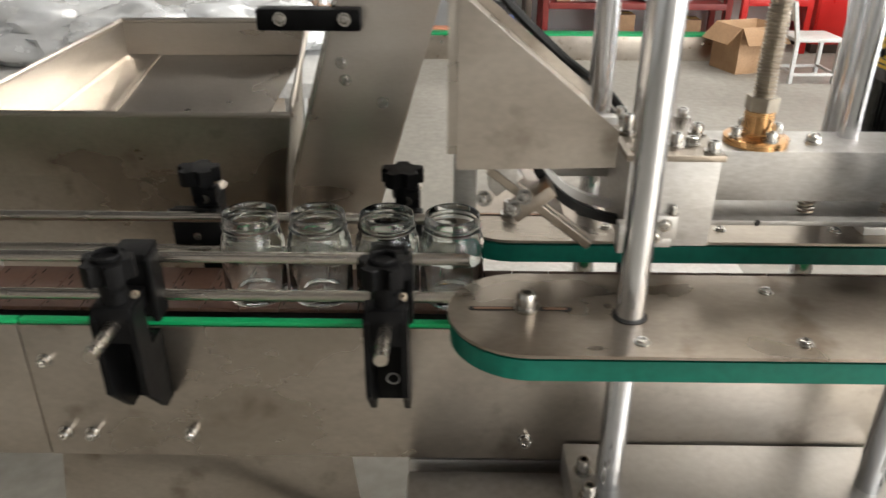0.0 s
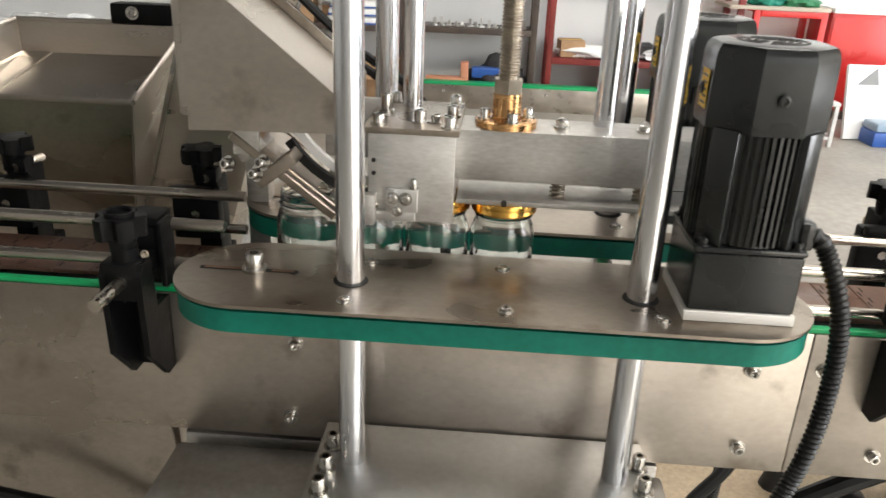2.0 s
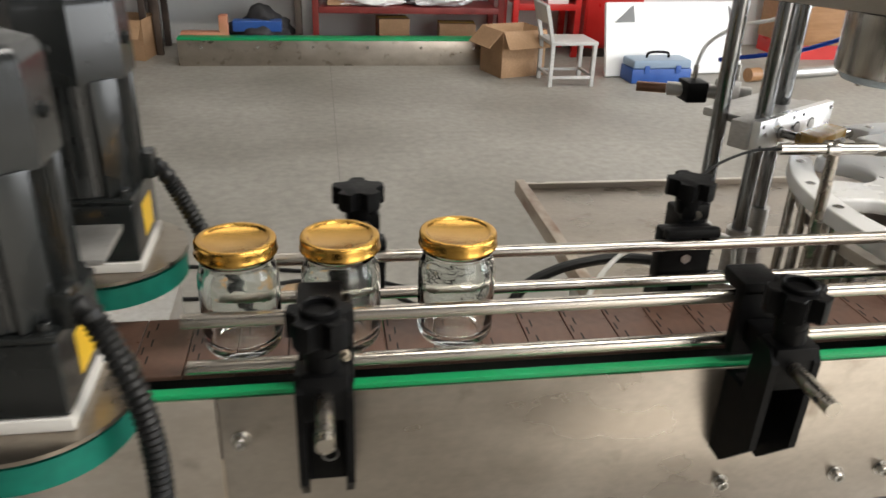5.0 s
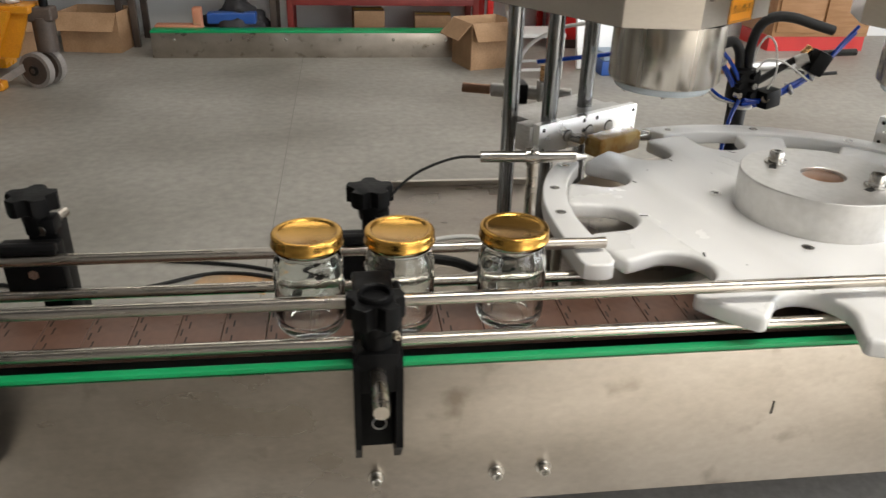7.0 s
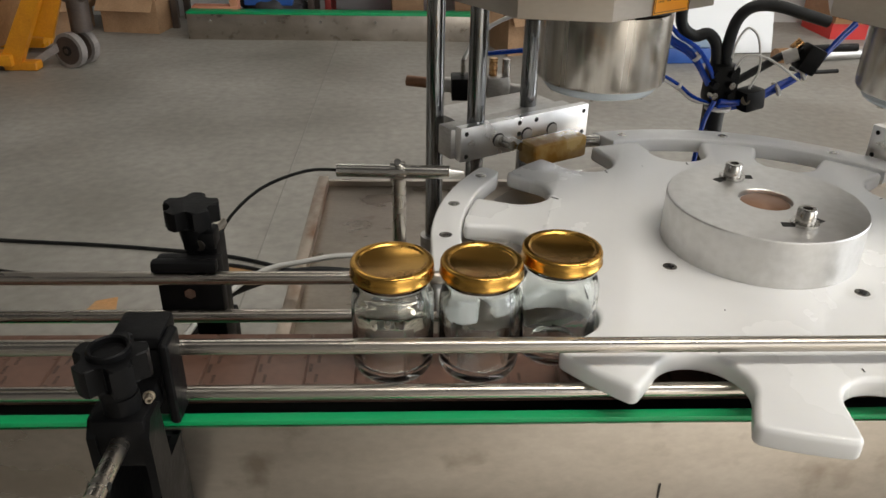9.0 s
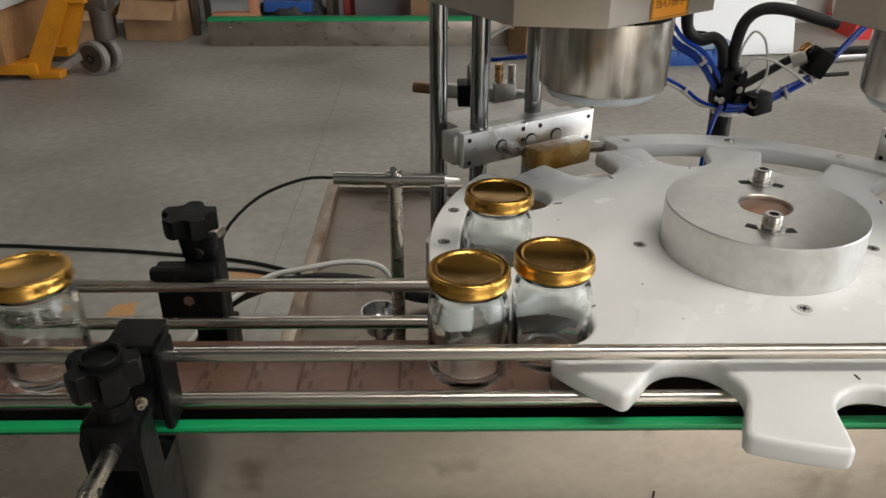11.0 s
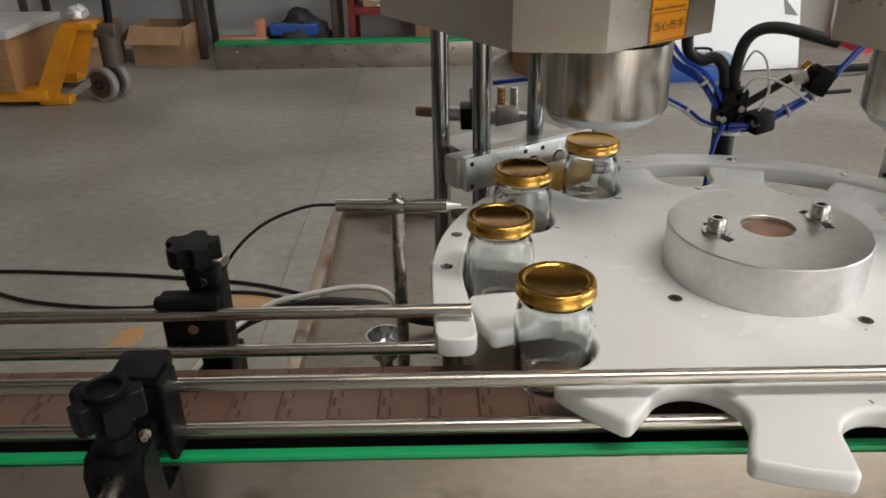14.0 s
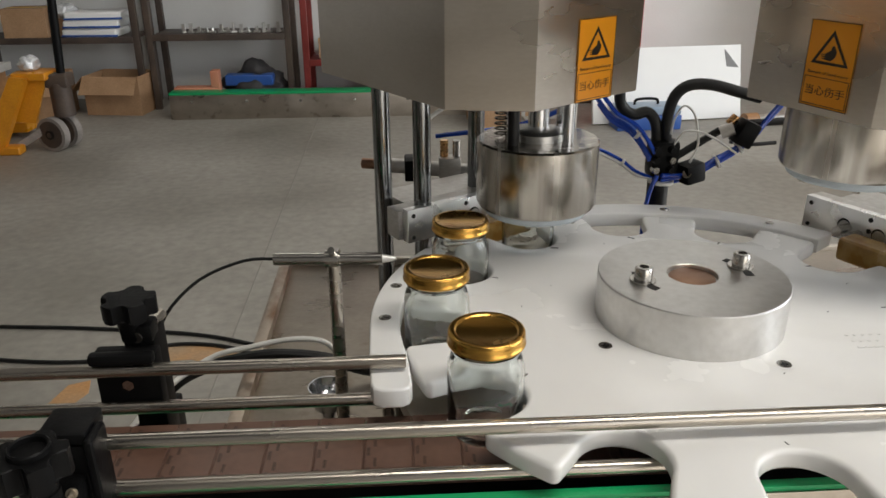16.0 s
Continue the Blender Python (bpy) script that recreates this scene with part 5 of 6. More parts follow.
part("regulator_cap", cyled(0.006, (2.170, 1.545, 0.850), (2.180, 1.545, 0.861), 12), BRONZE, bundle)

# ---- things in the back of the hall ----
far = thing("spare_conveyor", "grey conveyor section with green top lying on the floor", "conveyor")
part("side_panel", boxed(0.315, 2.20, 5.300, 5.303, 0.0, 0.150, 0.001), STEEL_X, far)
part("body", boxed(0.318, 2.197, 5.304, 5.50, 0.0, 0.148), STEEL_X, far)
part("top_strip", boxed(0.315, 2.20, 5.298, 5.40, 0.150, 0.164, 0.002), GREEN, far, "bright green plastic strip")
for k in range(6):
    screw(far, (0.45 + 0.33 * k, 5.300, 0.11), (0, -1, 0), 0.007, 0.006, "panel_screw")


def carton(x, y, z, w, d, h, turn, flaps=True, name="cardboard_box"):
    t = thing(name, "brown cardboard box with open flaps" if flaps else "closed brown cardboard box", "box", pose(x, y, z, 0, 0, turn))
    th = 0.006
    bm = bmesh.new()
    box(bm, -w / 2, w / 2, -d / 2, -d / 2 + th, 0, h)
    box(bm, -w / 2, w / 2, d / 2 - th, d / 2, 0, h)
    box(bm, -w / 2, -w / 2 + th, -d / 2 + th, d / 2 - th, 0, h)
    box(bm, w / 2 - th, w / 2, -d / 2 + th, d / 2 - th, 0, h)
    box(bm, -w / 2 + th, w / 2 - th, -d / 2 + th, d / 2 - th, 0, th)
    part("body", bm, CARD, t)
    if flaps:
        for m, ww, dd in ((pose(0, -d / 2, h, -130, 0, 0), w, d * 0.45), (pose(0, d / 2, h, -50, 0, 180), w, d * 0.45),
                          (pose(-w / 2, 0, h, -135, 0, -90), d, w * 0.42), (pose(w / 2, 0, h, -60, 0, 90), d, w * 0.42)):
            part("flap", boxed(-ww / 2 + 0.004, ww / 2 - 0.004, 0, dd, 0, 0.004, 0, 1, m), CARD, t)
    else:
        part("lid", boxed(-w / 2, w / 2, -d / 2, d / 2, h, h + 0.005), CARD, t)
        part("tape", boxed(-w / 2, w / 2, -0.02, 0.02, h + 0.005, h + 0.006), YELLOW, t)
    return t


carton(2.31, 5.12, 0, 0.30, 0.26, 0.27, 18)
carton(-0.06, 5.60, 0, 0.36, 0.28, 0.24, -8)
carton(-0.52, 5.5, 0, 0.34, 0.30, 0.26, 10)
carton(1.63, 5.72, 0.012, 0.20, 0.18, 0.21, 4, False)
carton(2.06, 5.72, 0.012, 0.24, 0.18, 0.18, -3, False)
carton(-0.60, 5.72, 0.462, 0.26, 0.22, 0.17, 3, False)
carton(-0.30, 5.74, 0.462, 0.20, 0.20, 0.11, -6, False)
carton(1.28, 5.74, 0.31, 0.16, 0.18, 0.10, 5, False)


def rack(name, x0, x1, y0, y1, shelves, mat, label, h=1.9):
    t = thing(name, label, "rack")
    for x in (x0, x1):
        for y in (y0, y1):
            part("upright", boxed(x - 0.02, x + 0.02, y - 0.02, y + 0.02, 0, h, 0.003), mat, t)
    for z in shelves:
        part("shelf", boxed(x0 + 0.02, x1 - 0.02, y0 - 0.015, y1 + 0.015, z - 0.02, z, 0.002), mat, t)
        part("shelf_rail", boxed(x0 + 0.02, x1 - 0.02, y0 - 0.025, y0 - 0.015, z - 0.035, z + 0.004, 0.002), mat, t)
    return t


rack("steel_rack", -0.95, 0.075, 5.62, 5.92, (0.46, 1.0), RACK, "dark brown steel rack with boxes and bags")
rack("steel_rack", 0.155, 1.02, 5.62, 5.92, (0.47, 1.0), RACK, "dark brown steel rack with small steel parts")
rack("red_rack", 1.13, 2.33, 5.60, 5.92, (0.012, 0.305, 0.95), DARKRED, "dark red steel rack with bags and boxes")
rng = random.Random(21)


def lump(name, x, y, z, sx, sy, sz, mat, label, cat, seed, rough=0.35):
    """A crumpled soft body resting on z."""
    bm = bmesh.new()
    bmesh.ops.create_icosphere(bm, subdivisions=4, radius=1)
    off = Vector((seed * 7.3, seed * 1.7, 3.1))
    for v in bm.verts:
        n = noise.noise(v.co * 1.7 + off) * rough + noise.noise(v.co * 4.5 + off) * rough * 0.45 + noise.noise(v.co * 11 + off) * rough * 0.18
        c = v.co * (1 + n)
        v.co = Vector((c.x * sx, c.y * sy, max(c.z, -0.75) * sz))
    lo = min(v.co.z for v in bm.verts)
    for v in bm.verts:
        v.co += Vector((x, y, z - lo))
    return tagged(part(name, bm, mat, None, "", None, 60), label, cat)


for k in range(14):
    x = 0.36 + 0.045 * k + rng.uniform(-0.01, 0.01)
    bm = bmesh.new()
    h = rng.uniform(0.03, 0.07)
    box(bm, -0.02, 0.02, -0.012, 0.012, 0.0, 0.012, 0.002, 1, pose(x, 5.70, 0.4705, 0, 0, rng.uniform(0, 180)))
    box(bm, -0.006, 0.006, -0.012, 0.012, 0.012, h, 0.002, 1, pose(x, 5.70, 0.4705, 0, 0, rng.uniform(0, 180)))
    tagged(part("steel_bracket", bm, ALU), "small bright steel bracket lying on the rack shelf", "bracket", "small parts on the rack")
FOIL = material("crumpled_clear_foil", (0.62, 0.63, 0.64), 0.22, 0.3, (0.75, 0.76, 0.77), 14, 5, bump=0.5, bump_scale=30, rough_var=0.12)
BLACKBAG = material("black_bag_cloth", (0.016, 0.015, 0.016), 0.6, 0, (0.03, 0.028, 0.03), 20, 4, bump=0.2, bump_scale=60)
for k, z in enumerate((0.462, 0.515, 0.565)):
    t = thing("paper_sack", "blue and white printed paper sack lying on the rack", "sack", pose(-0.20 + 0.01 * k, 5.72, z, 0, 0, 4 * k - 3))
    part("sack", boxed(-0.17, 0.17, -0.12, 0.12, 0, 0.05, 0.018, 3), BOARD, t)
    part("print", boxed(-0.172, 0.172, -0.1225, -0.1, 0.004, 0.016, 0.002), BLUE, t)
lump("plastic_bag", -0.37, 5.70, 0.572, 0.07, 0.08, 0.05, FOIL, "clear crumpled plastic bag on a small box", "bag", 3)
lump("black_bag", 0.80, 5.62, 0.0, 0.19, 0.13, 0.16, BLACKBAG, "soft black tool bag on the floor", "bag", 5)
tagged(part("blue_case", boxed(0.62, 0.92, 5.50, 5.60, 0.165, 0.232, 0.012, 3), BLUE), "flat blue plastic case lying on the far conveyor", "case")
bl = thing("pink_crate", "salmon pink angled plastic piece on the far conveyor", "plastic piece")
part("base", boxed(0.32, 0.60, 5.41, 5.50, 0.149, 0.175, 0.004), PINK, bl)
part("upright", boxed(0.55, 0.60, 5.41, 5.50, 0.175, 0.275, 0.006), PINK, bl)
lump("plastic_bag", 1.45, 5.72, 0.305, 0.24, 0.11, 0.045, BOARD, "white folded plastic sheet on the red rack", "bag", 8)
lump("plastic_bag", 1.95, 5.72, 0.305, 0.20, 0.10, 0.05, FOIL, "clear crumpled plastic bag on the red rack", "bag", 9)
lump("black_bag", 1.70, 5.78, 0.305, 0.20, 0.08, 0.06, BLACKBAG, "dark cloth bundle on the red rack", "bag", 10)

# red frame and cabinet
fr = rack("open_shelf_unit", 2.42, 2.84, 5.56, 5.90, (0.34, 0.67), RED, "bright red steel frame with shelves", 0.675)
tagged(part("shelf_board", boxed(2.24, 2.87, 5.53, 5.92, 0.6755, 0.698, 0.003), material("pale_worn_wood", (0.40, 0.34, 0.27), 0.6, 0, (0.48, 0.42, 0.34), 7, 5, (1, 6, 6), fine=0.3)), "pale worn wooden board on the red frame", "board")
LEAF = material("green_plastic_sheet", (0.02, 0.14, 0.06), 0.4, 0, (0.03, 0.20, 0.09), 12, 4)
lump("green_bag", 2.50, 5.66, 0.698, 0.11, 0.09, 0.06, material("teal_cloth", (0.01, 0.19, 0.14), 0.6, 0, (0.015, 0.24, 0.17), 14, 4), "teal cloth bundle on the wooden board", "bag", 41)
lump("green_bag", 2.72, 5.66, 0.698, 0.10, 0.08, 0.05, LEAF, "crumpled green plastic sheet on the wooden board", "bag", 43, 0.6)
cab = thing("red_cabinet", "bright red painted steel cabinet with a white board on top", "cabinet")
part("body", boxed(2.89, 3.29, 5.55, 5.92, 0.06, 0.675, 0.006), RED, cab)
part("door", boxed(2.90, 3.28, 5.540, 5.549, 0.08, 0.655, 0.004), RED, cab)
part("plinth", boxed(2.91, 3.27, 5.57, 5.90, 0.0, 0.06), RACK, cab)
part("top_board", boxed(2.89, 3.31, 5.53, 5.92, 0.6755, 0.705, 0.003), BOARD, cab, "white board on top")
tagged(part("white_carton", boxed(2.64, 2.78, 5.58, 5.70, 0.3405, 0.40, 0.004), BOARD), "small white carton on the red frame", "box")

# board with torn foil corners
bd = thing("white_board", "white foil covered board with torn corners leaning by the cabinet", "board")
sheet(bd, "board", ((2.86, 4.985, 0.0), (3.80, 5.10, 0.0), (3.80, 5.235, 0.415), (2.86, 5.12, 0.415)), 0.025, BOARD)
TORN = material("grey_board_core", (0.20, 0.20, 0.20), 0.6)
sheet(bd, "torn_corner", ((2.92, 5.068, 0.31), (3.05, 5.083, 0.31), (3.04, 5.111, 0.40), (3.035, 5.111, 0.402)), 0.006, TORN, "grey torn foil corner")
sheet(bd, "torn_corner", ((3.71, 5.163, 0.30), (3.79, 5.173, 0.29), (3.70, 5.193, 0.395), (3.695, 5.193, 0.395)), 0.006, TORN, "grey torn foil corner")

tb = thing("toolbox", "blue plastic toolbox with pale lid and folding handle", "toolbox", pose(3.15, 4.90, 0, 0, 0, 3))
part("tray", boxed(-0.19, 0.19, -0.085, 0.085, 0, 0.085, 0.008), BLUE, tb)
part("lid", boxed(-0.185, 0.185, -0.083, 0.083, 0.086, 0.135, 0.014, 3), material("pale_blue_plastic", (0.24, 0.32, 0.42), 0.35), tb)
part("handle", tube(bmesh.new(), [(-0.07, 0, 0.135), (-0.065, 0, 0.160), (-0.03, 0, 0.168), (0.03, 0, 0.168), (0.065, 0, 0.160), (0.07, 0, 0.135)], 0.008, 8), PLASTIC, tb)
for x in (-0.10, 0.10):
    part("latch", boxed(x - 0.016, x + 0.016, -0.092, -0.083, 0.060, 0.105, 0.003), BLUE, tb)

ch = thing("chair", "low grey painted steel chair with open back", "chair", pose(2.57, 4.86, 0, 0, 0, 2))
for x in (-0.125, 0.125):
    for y in (-0.11, 0.11):
        top = 0.235
        part("leg", boxed(x - 0.011, x + 0.011, y - 0.011, y + 0.011, 0, top, 0.002), GREYPAINT, ch)
part("seat", boxed(-0.14, 0.14, -0.125, 0.125, 0.235, 0.255, 0.004), GREYPAINT, ch)
for y in (-0.11, 0.11):
    part("stretcher", boxed(-0.114, 0.114, y - 0.008, y + 0.008, 0.045, 0.061, 0.002), GREYPAINT, ch)
for x in (-0.125, 0.125):
    part("stretcher", boxed(x - 0.008, x + 0.008, -0.1, 0.1, 0.05, 0.066, 0.002), GREYPAINT, ch)
for y in (-0.11, 0.11):
    part("back_post", boxed(-0.011, 0.011, -0.011, 0.011, 0, 0.21, 0.002, 1, pose(-0.128, y, 0.25, 0, -14, 0)), GREYPAINT, ch)
part("backrest", boxed(-0.009, 0.009, -0.12, 0.12, 0.10, 0.21, 0.003, 1, pose(-0.128, 0, 0.25, 0, -14, 0)), GREYPAINT, ch)

# pallet truck
pt = thing("pallet_truck", "orange yellow hand pallet truck with dark wheels", "pallet truck")
TREAD = material("worn_pale_tread", (0.30, 0.27, 0.25), 0.6, 0, (0.22, 0.20, 0.185), 14, 4, fine=0.3)
AXLE = Vector((0.35, 0.94, 0)).normalized()
for c in (Vector((-0.120, 4.640, 0.090)), Vector((-0.088, 4.730, 0.090))):
    w = part("wheel", cyled(0.072, c - AXLE * 0.024, c + AXLE * 0.024, 36), RACK, pt)
    bm = bmesh.new()
    for r, h in ((0.090, 0.020),):
        cyl(bm, r, c - AXLE * h, c + AXLE * h, 40, None)
    part("tyre", bm, TREAD, w)
    part("hub", cyled(0.026, c - AXLE * 0.030, c + AXLE * 0.030, 20), RUBBER, w)
part("axle", cyled(0.012, Vector((-0.120, 4.640, 0.090)) - AXLE * 0.035, Vector((-0.088, 4.730, 0.090)) + AXLE * 0.035, 14), RACK, pt)
sheet(pt, "yoke", ((-0.35, 4.66, 0.02), (-0.32, 4.66, 0.00), (-0.09, 4.685, 0.13), (-0.12, 4.685, 0.16)), 0.04, TREAD)
sheet(pt, "strut", ((-0.465, 4.60, 0.025), (-0.365, 4.60, 0.004), (-0.175, 4.62, 0.39), (-0.255, 4.62, 0.40)), 0.05, ORANGE)
sheet(pt, "cheek", ((-0.30, 4.66, 0.16), (-0.20, 4.66, 0.15), (-0.10, 4.66, 0.39), (-0.22, 4.66, 0.39)), 0.02, ORANGE)
part("head", boxed(-0.262, -0.088, 4.60, 4.78, 0.375, 0.415, 0.012, 3), ORANGE, pt)
part("fork", boxed(-1.55, -0.38, 4.52, 4.68, 0.03, 0.085, 0.008), ORANGE, pt)
part("fork", boxed(-1.55, -0.38, 4.92, 5.08, 0.03, 0.085, 0.008), ORANGE, pt)
part("toe", boxed(-0.44, -0.27, 4.55, 4.63, 0.0, 0.045, 0.012, 3), ORANGE, pt)
part("pump", cyled(0.055, (-0.06, 4.69, 0.18), (-0.06, 4.69, 0.35), 24), RACK, pt)
part("pump_block", boxed(-0.12, 0.0, 4.64, 4.75, 0.33, 0.40, 0.015, 3), RACK, pt)
part("tiller", cyled(0.022, (-0.05, 4.70, 0.36), (-0.03, 4.78, 1.15), 16), PLASTIC, pt)
lump("rag", -0.20, 4.70, 0.416, 0.05, 0.05, 0.04, FOIL, "crumpled foil rag on the pallet truck", "rag", 17)
pl = thing("pallet", "blue grey load sheet on the forks of the pallet truck", "pallet")
part("deck", boxed(-1.5, -0.48, 4.48, 5.1, 0.36, 0.40, 0.004), GREYPAINT, pl)
for x in (-1.4, -0.95, -0.56):
    part("block", boxed(x - 0.05, x + 0.05, 4.50, 5.08, 0.0852, 0.36, 0.004), WOOD, pl)

# right-hand distance: wooden cabinet, bench and a shaft on the floor
wc = thing("wooden_cabinet", "varnished brown wooden cabinet by the wall", "cabinet")
part("body", boxed(4.35, 5.05, 5.45, 5.90, 0.10, 1.3, 0.006), WOOD, wc)
part("door", boxed(4.37, 4.69, 5.435, 5.449, 0.13, 1.27, 0.005), WOOD, wc)
part("door", boxed(4.71, 5.03, 5.435, 5.449, 0.13, 1.27, 0.005), WOOD, wc)
part("plinth", boxed(4.35, 5.05, 5.47, 5.88, 0.0, 0.10), RED, wc)
sh = thing("steel_shaft", "steel shaft with wooden end lying on the floor", "shaft")
part("shaft", cyled(0.035, (3.80, 4.86, 0.035), (4.4, 5.0, 0.035), 20), ALU_DULL, sh)
part("end", cyled(0.042, (3.72, 4.842, 0.042), (3.80, 4.86, 0.042), 20), WOOD, sh)

# wrapped goods behind the hopper
bench = thing("work_bench", "pale work bench with wrapped goods", "bench")
part("top", boxed(-1.6, 0.18, 2.25, 2.95, 0.58, 0.62, 0.005), GREYPAINT, bench)
for x in (-1.5, 0.10):
    for y in (2.32, 2.88):
        part("leg", boxed(x - 0.025, x + 0.025, y - 0.025, y + 0.025, 0, 0.58), GREYPAINT, bench)
for k, (x, y, sx) in enumerate(((-0.10, 2.6, 0.22), (-0.55, 2.55, 0.26), (-1.0, 2.6, 0.24), (-0.32, 2.42, 0.16))):
    lump("foil_package", x, y, 0.62, sx, 0.2, 0.09, FOIL, "goods wrapped in shiny crumpled foil on the bench", "package", 30 + k, 0.4)
hose("black_cable", [(0.505, 1.09, 1.02), (0.54, 1.09, 0.99), (0.60, 1.10, 0.94), (0.66, 1.13, 0.89), (0.70, 1.16, 0.82), (0.72, 1.2, 0.6)], 0.005, RUBBER, "bundle of black cables behind the chute", 0, 8, "cable")
hose("black_cable", [(0.515, 1.11, 1.04), (0.56, 1.11, 0.99), (0.62, 1.12, 0.935), (0.675, 1.15, 0.89), (0.71, 1.17, 0.82), (0.73, 1.2, 0.6)], 0.005, RUBBER, "bundle of black cables behind the chute", 0, 8, "cable")
hose("black_cable", [(-0.4, 0.95, 0.30), (-0.1, 1.0, 0.36), (0.05, 1.05, 0.38), (0.2, 1.06, 0.36), (0.35, 1.08, 0.30), (0.45, 1.09, 0.2)], 0.007, RUBBER, "black cable hanging below the conveyor", 0, 8, "cable")

# ---- jars and lids ----


def jar_mesh():
    prof = [(0, 0.0022), (0.020, 0.0016), (0.0245, 0.0), (0.0280, 0.0012), (0.0303, 0.006), (0.0308, 0.012), (0.0306, 0.020), (0.0307, 0.056), (0.0302, 0.0625), (0.0282, 0.0685),
            (0.0264, 0.0718), (0.0261, 0.0740), (0.0277, 0.0752), (0.0279, 0.0768), (0.0262, 0.0778), (0.0260, 0.0802), (0.0268, 0.0815), (0.0260, 0.0829), (0.0260, 0.0872), (0.0254, 0.0890), (0.0244, 0.0894), (0.0236, 0.0884),
            (0.0232, 0.0745), (0.0238, 0.0705), (0.0258, 0.0650), (0.0274, 0.0585), (0.0277, 0.0540), (0.0276, 0.0140), (0.0262, 0.0088), (0.0225, 0.0068), (0, 0.0078)]
    return finish(lathe(bmesh.new(), prof, 48), "jar", GLASS, 60)


def lid_mesh():
    n = 60
    bm = bmesh.new()
    prof = [(0, 0.0094), (0.0232, 0.0094), (0.0240, 0.0098), (0.0247, 0.0106), (0.0256, 0.0110), (0.0284, 0.0110), (0.0296, 0.0104), (0.0302, 0.0090), (0.0303, 0.0070), (0.0302, 0.0030), (0.0308, 0.0021), (0.0310, 0.0010), (0.0305, 0.0), (0.0297, 0.0006), (0.0294, 0.0086), (0, 0.0088)]
    lathe(bm, prof, n)
    return finish(bm, "lid", GOLD, 50)


JAR, LID = jar_mesh(), lid_mesh()
jars, lids = [], []
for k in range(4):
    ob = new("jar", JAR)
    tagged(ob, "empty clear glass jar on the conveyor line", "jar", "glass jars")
    # jars cast no shadow, so that light reaches the pocket walls behind them
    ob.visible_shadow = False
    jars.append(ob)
    ob = new("lid", LID)
    tagged(ob, "gold lacquered tin twist-off lid of a jar", "lid", "gold lids")
    lids.append(ob)


# ---- what moves ----
STEPS = ((7.80, 8.25), (9.50, 10.00), (12.13, 12.65), (13.27, 13.77))


def ease(t, a, b):
    u = min(max((t - a) / (b - a), 0.0), 1.0)
    return u * u * (3 - 2 * u)


def wheel_turn(t):
    """Degrees that the wheel has still to turn to its last rest."""
    return 30 * sum(1 - ease(t, a, b) for a, b in STEPS)


def pocket(angle):
    return SX + SR * math.cos(radians(angle)), SY + SR * math.sin(radians(angle))


def along(rows, t):
    if t <= rows[0][0]:
        return rows[0][1]
    for (a, x), (b, z) in zip(rows, rows[1:]):
        if t <= b:
            return x + (z - x) * (t - a) / (b - a)
    return rows[-1][1]


# way of each jar along the chain until a pocket takes it, and the step that takes it in
RUNS = (
    ([(0, 0.505), (0.5, 0.589), (1, 0.653), (1.5, 0.716), (2, 0.781), (2.5, 0.846), (3.5, 0.972), (3.9, 1.040), (4.3, 1.122), (4.7, 1.196), (5.0, 1.256), (5.2, 1.290), (7.3, 1.660), (7.6, 1.712), (7.95, 1.717)], 0),
    ([(0, 0.443), (0.5, 0.528), (1, 0.589), (1.5, 0.652), (2, 0.718), (2.5, 0.781), (3.5, 0.906), (4.0, 0.985), (4.3, 1.042), (4.7, 1.111), (5.0, 1.165), (5.2, 1.196), (7.3, 1.559), (7.6, 1.613), (7.95, 1.651), (8.1, 1.656), (8.2, 1.664), (8.3, 1.684), (8.5, 1.710), (9.6, 1.716)], 1),
    ([(0, 0.378), (0.5, 0.465), (1, 0.524), (1.5, 0.587), (2, 0.655), (2.5, 0.719), (3.5, 0.843), (4.3, 0.957), (4.7, 1.031), (5.0, 1.088), (5.2, 1.118), (7.3, 1.481), (7.6, 1.533), (8.0, 1.589), (8.2, 1.602), (8.5, 1.645), (9.6, 1.651), (9.9, 1.654), (10.0, 1.663), (10.1, 1.684), (10.3, 1.706), (12.2, 1.716)], 2),
    ([(0, 0.314), (0.5, 0.401), (1, 0.459), (1.5, 0.523), (2, 0.592), (2.5, 0.657), (3.5, 0.781), (4.3, 0.869), (5.2, 0.965), (5.6, 0.985), (8.5, 0.990), (8.9, 1.03), (11.0, 1.390), (11.8, 1.535), (12.3, 1.617), (12.5, 1.652), (12.8, 1.692), (13.1, 1.710), (13.32, 1.716)], 3),
)


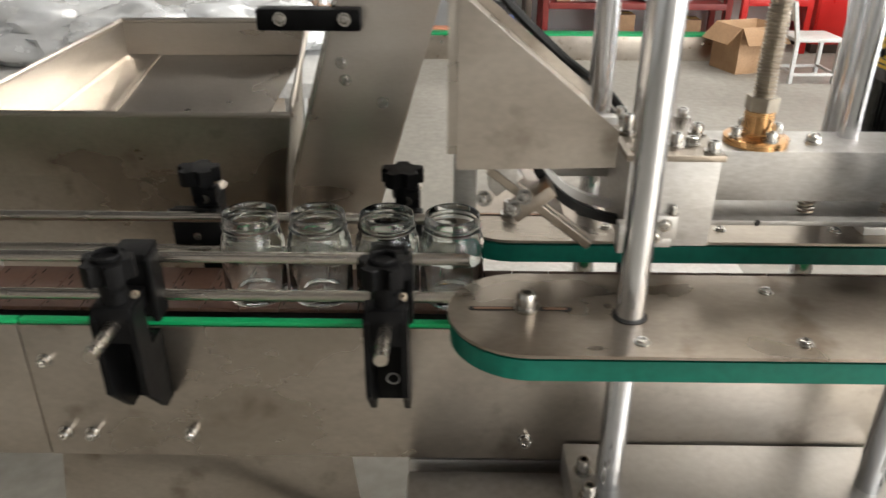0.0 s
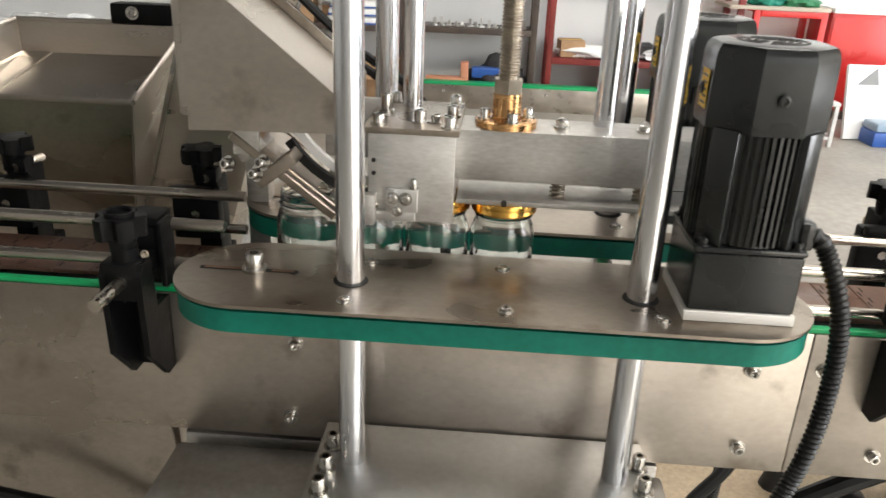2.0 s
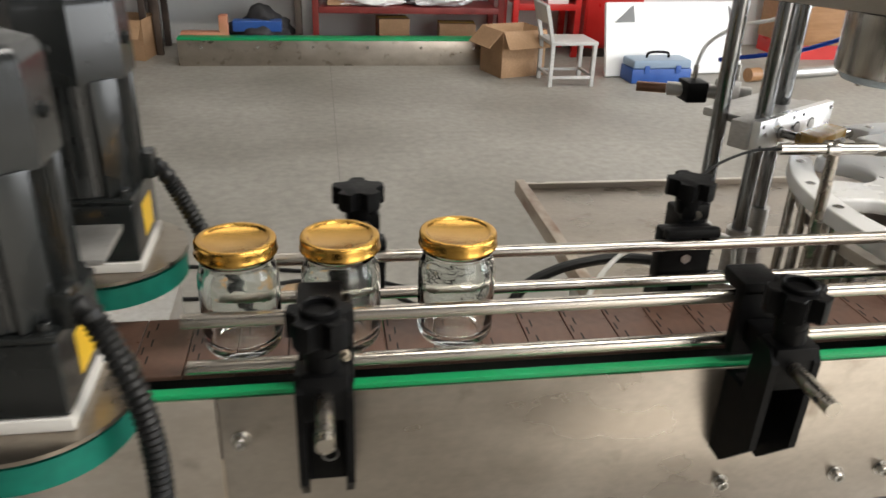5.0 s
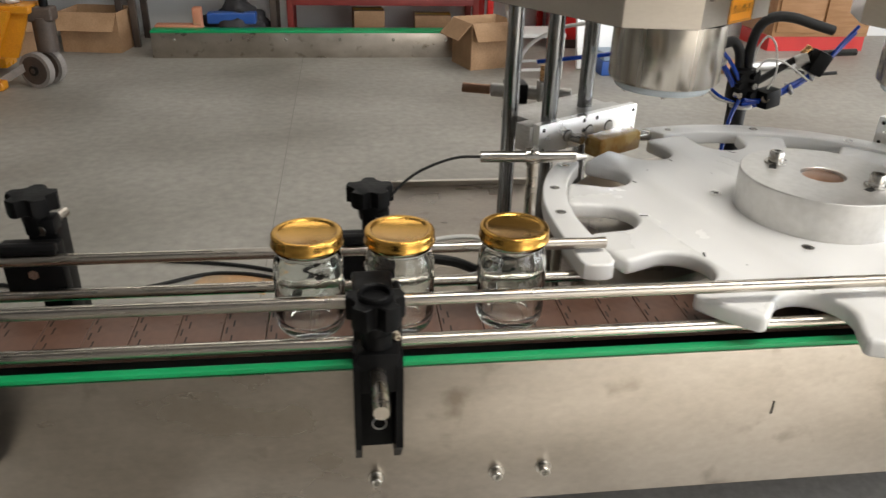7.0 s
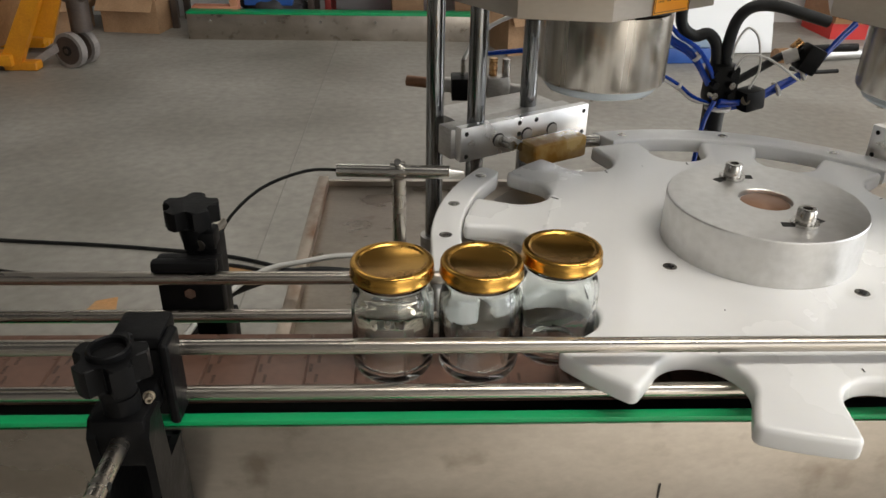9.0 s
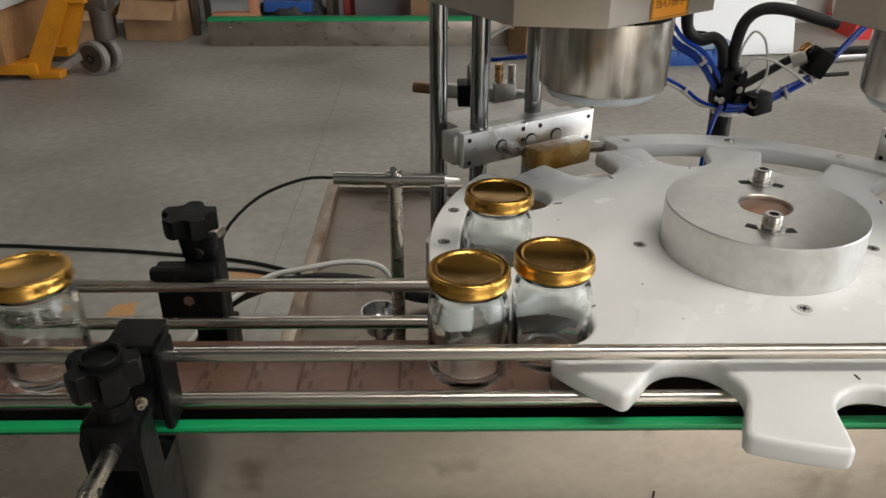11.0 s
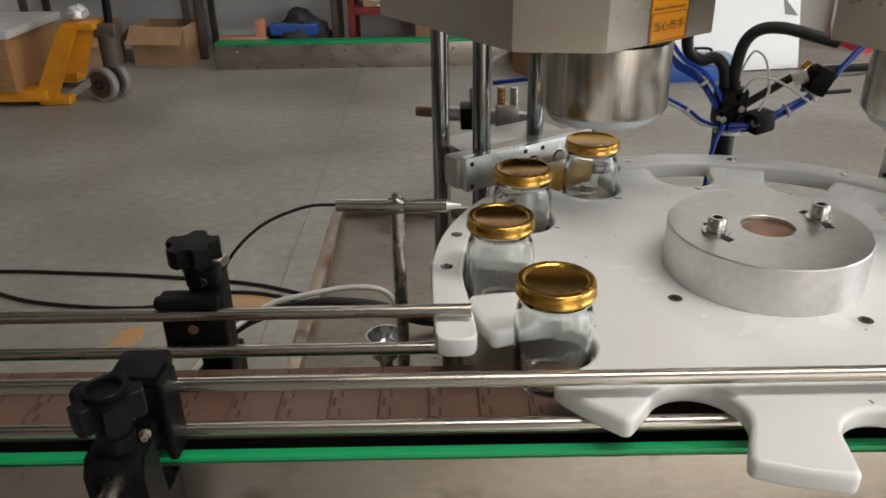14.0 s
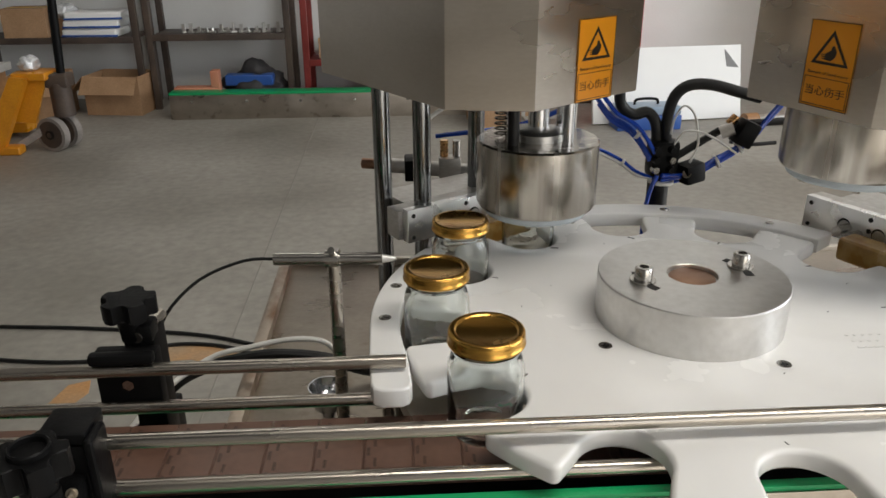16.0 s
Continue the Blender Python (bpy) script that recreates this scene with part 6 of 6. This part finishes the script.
def jar_place(k, t):
    rows, step = RUNS[k]
    a, b = STEPS[step]
    x = along(rows, t)
    y = CY + (JY - CY) * ease(x, 1.0, 1.08)
    px, py = pocket(PHASE)
    u = ease(t, b - 0.15, b + 0.22)
    if t <= b - 0.15:
        return x, y
    if u < 1:
        return x + (px - x) * u, y + (py - y) * u
    return pocket(PHASE - 30 * sum(ease(t, *s) for s in STEPS[step + 1:]))


PICK, LIDZ = 0.690, 0.0806


def lid_pose(k, t):
    x, y = jar_place(k, t)
    if x >= PICK:
        return pose(x, y, CHZ + LIDZ)
    # waiting one upon the other in the chute, then dropping on the jar
    gap = PICK - along(RUNS[k][0], t)
    u = min(gap / 0.022, 1.0)
    d = 0.088 + 0.013 * max(0.0, (gap - 0.094) / 0.064)
    slope = radians(62)
    wx, wz = 0.615 - d * math.cos(slope), CHZ + 0.0852 + d * math.sin(slope)
    return pose(PICK + (wx - PICK) * u, CY, CHZ + LIDZ + (wz - CHZ - LIDZ) * u, 0, -28 * u, 0)


def motions():
    grid = [round(0.1 * i, 2) for i in range(161)]
    for k in range(4):
        walk(jars[k], [(t, pose(*jar_place(k, t), CHZ + 0.0002)) for t in grid])
        walk(lids[k], [(t, lid_pose(k, t)) for t in grid])
    walk(star, [(t, pose(SX, SY, 0, 0, 0, wheel_turn(t))) for t in grid if t > 7.6 or t in (0, 4)])
    strokes = [(0, 0.860), (8, 0.860), (13.95, 0.860), (14.2, 0.850), (14.4, 0.838), (14.6, 0.827), (14.8, 0.811), (15.0, 0.808), (15.2, 0.808), (15.4, 0.799), (15.6, 0.796), (15.8, 0.799), (16, 0.808)]
    walk(bell_1, [(t, pose(BX, BY, z)) for t, z in strokes])
    for i, ob in enumerate(links):
        s0 = i * LPITCH
        a, b = s0 % LOOP, (s0 % LOOP) + 0.172 * 16
        straight = (a < RUN and b < RUN) or (a > RUN + math.pi * RAD and b < 2 * RUN + math.pi * RAD)
        ts = [0, 1, 8, 15, 16] if straight else [round(0.4 * j, 1) for j in range(41)]
        walk(ob, [(t, link_pose(s0 + 0.172 * t)) for t in ts])


motions()
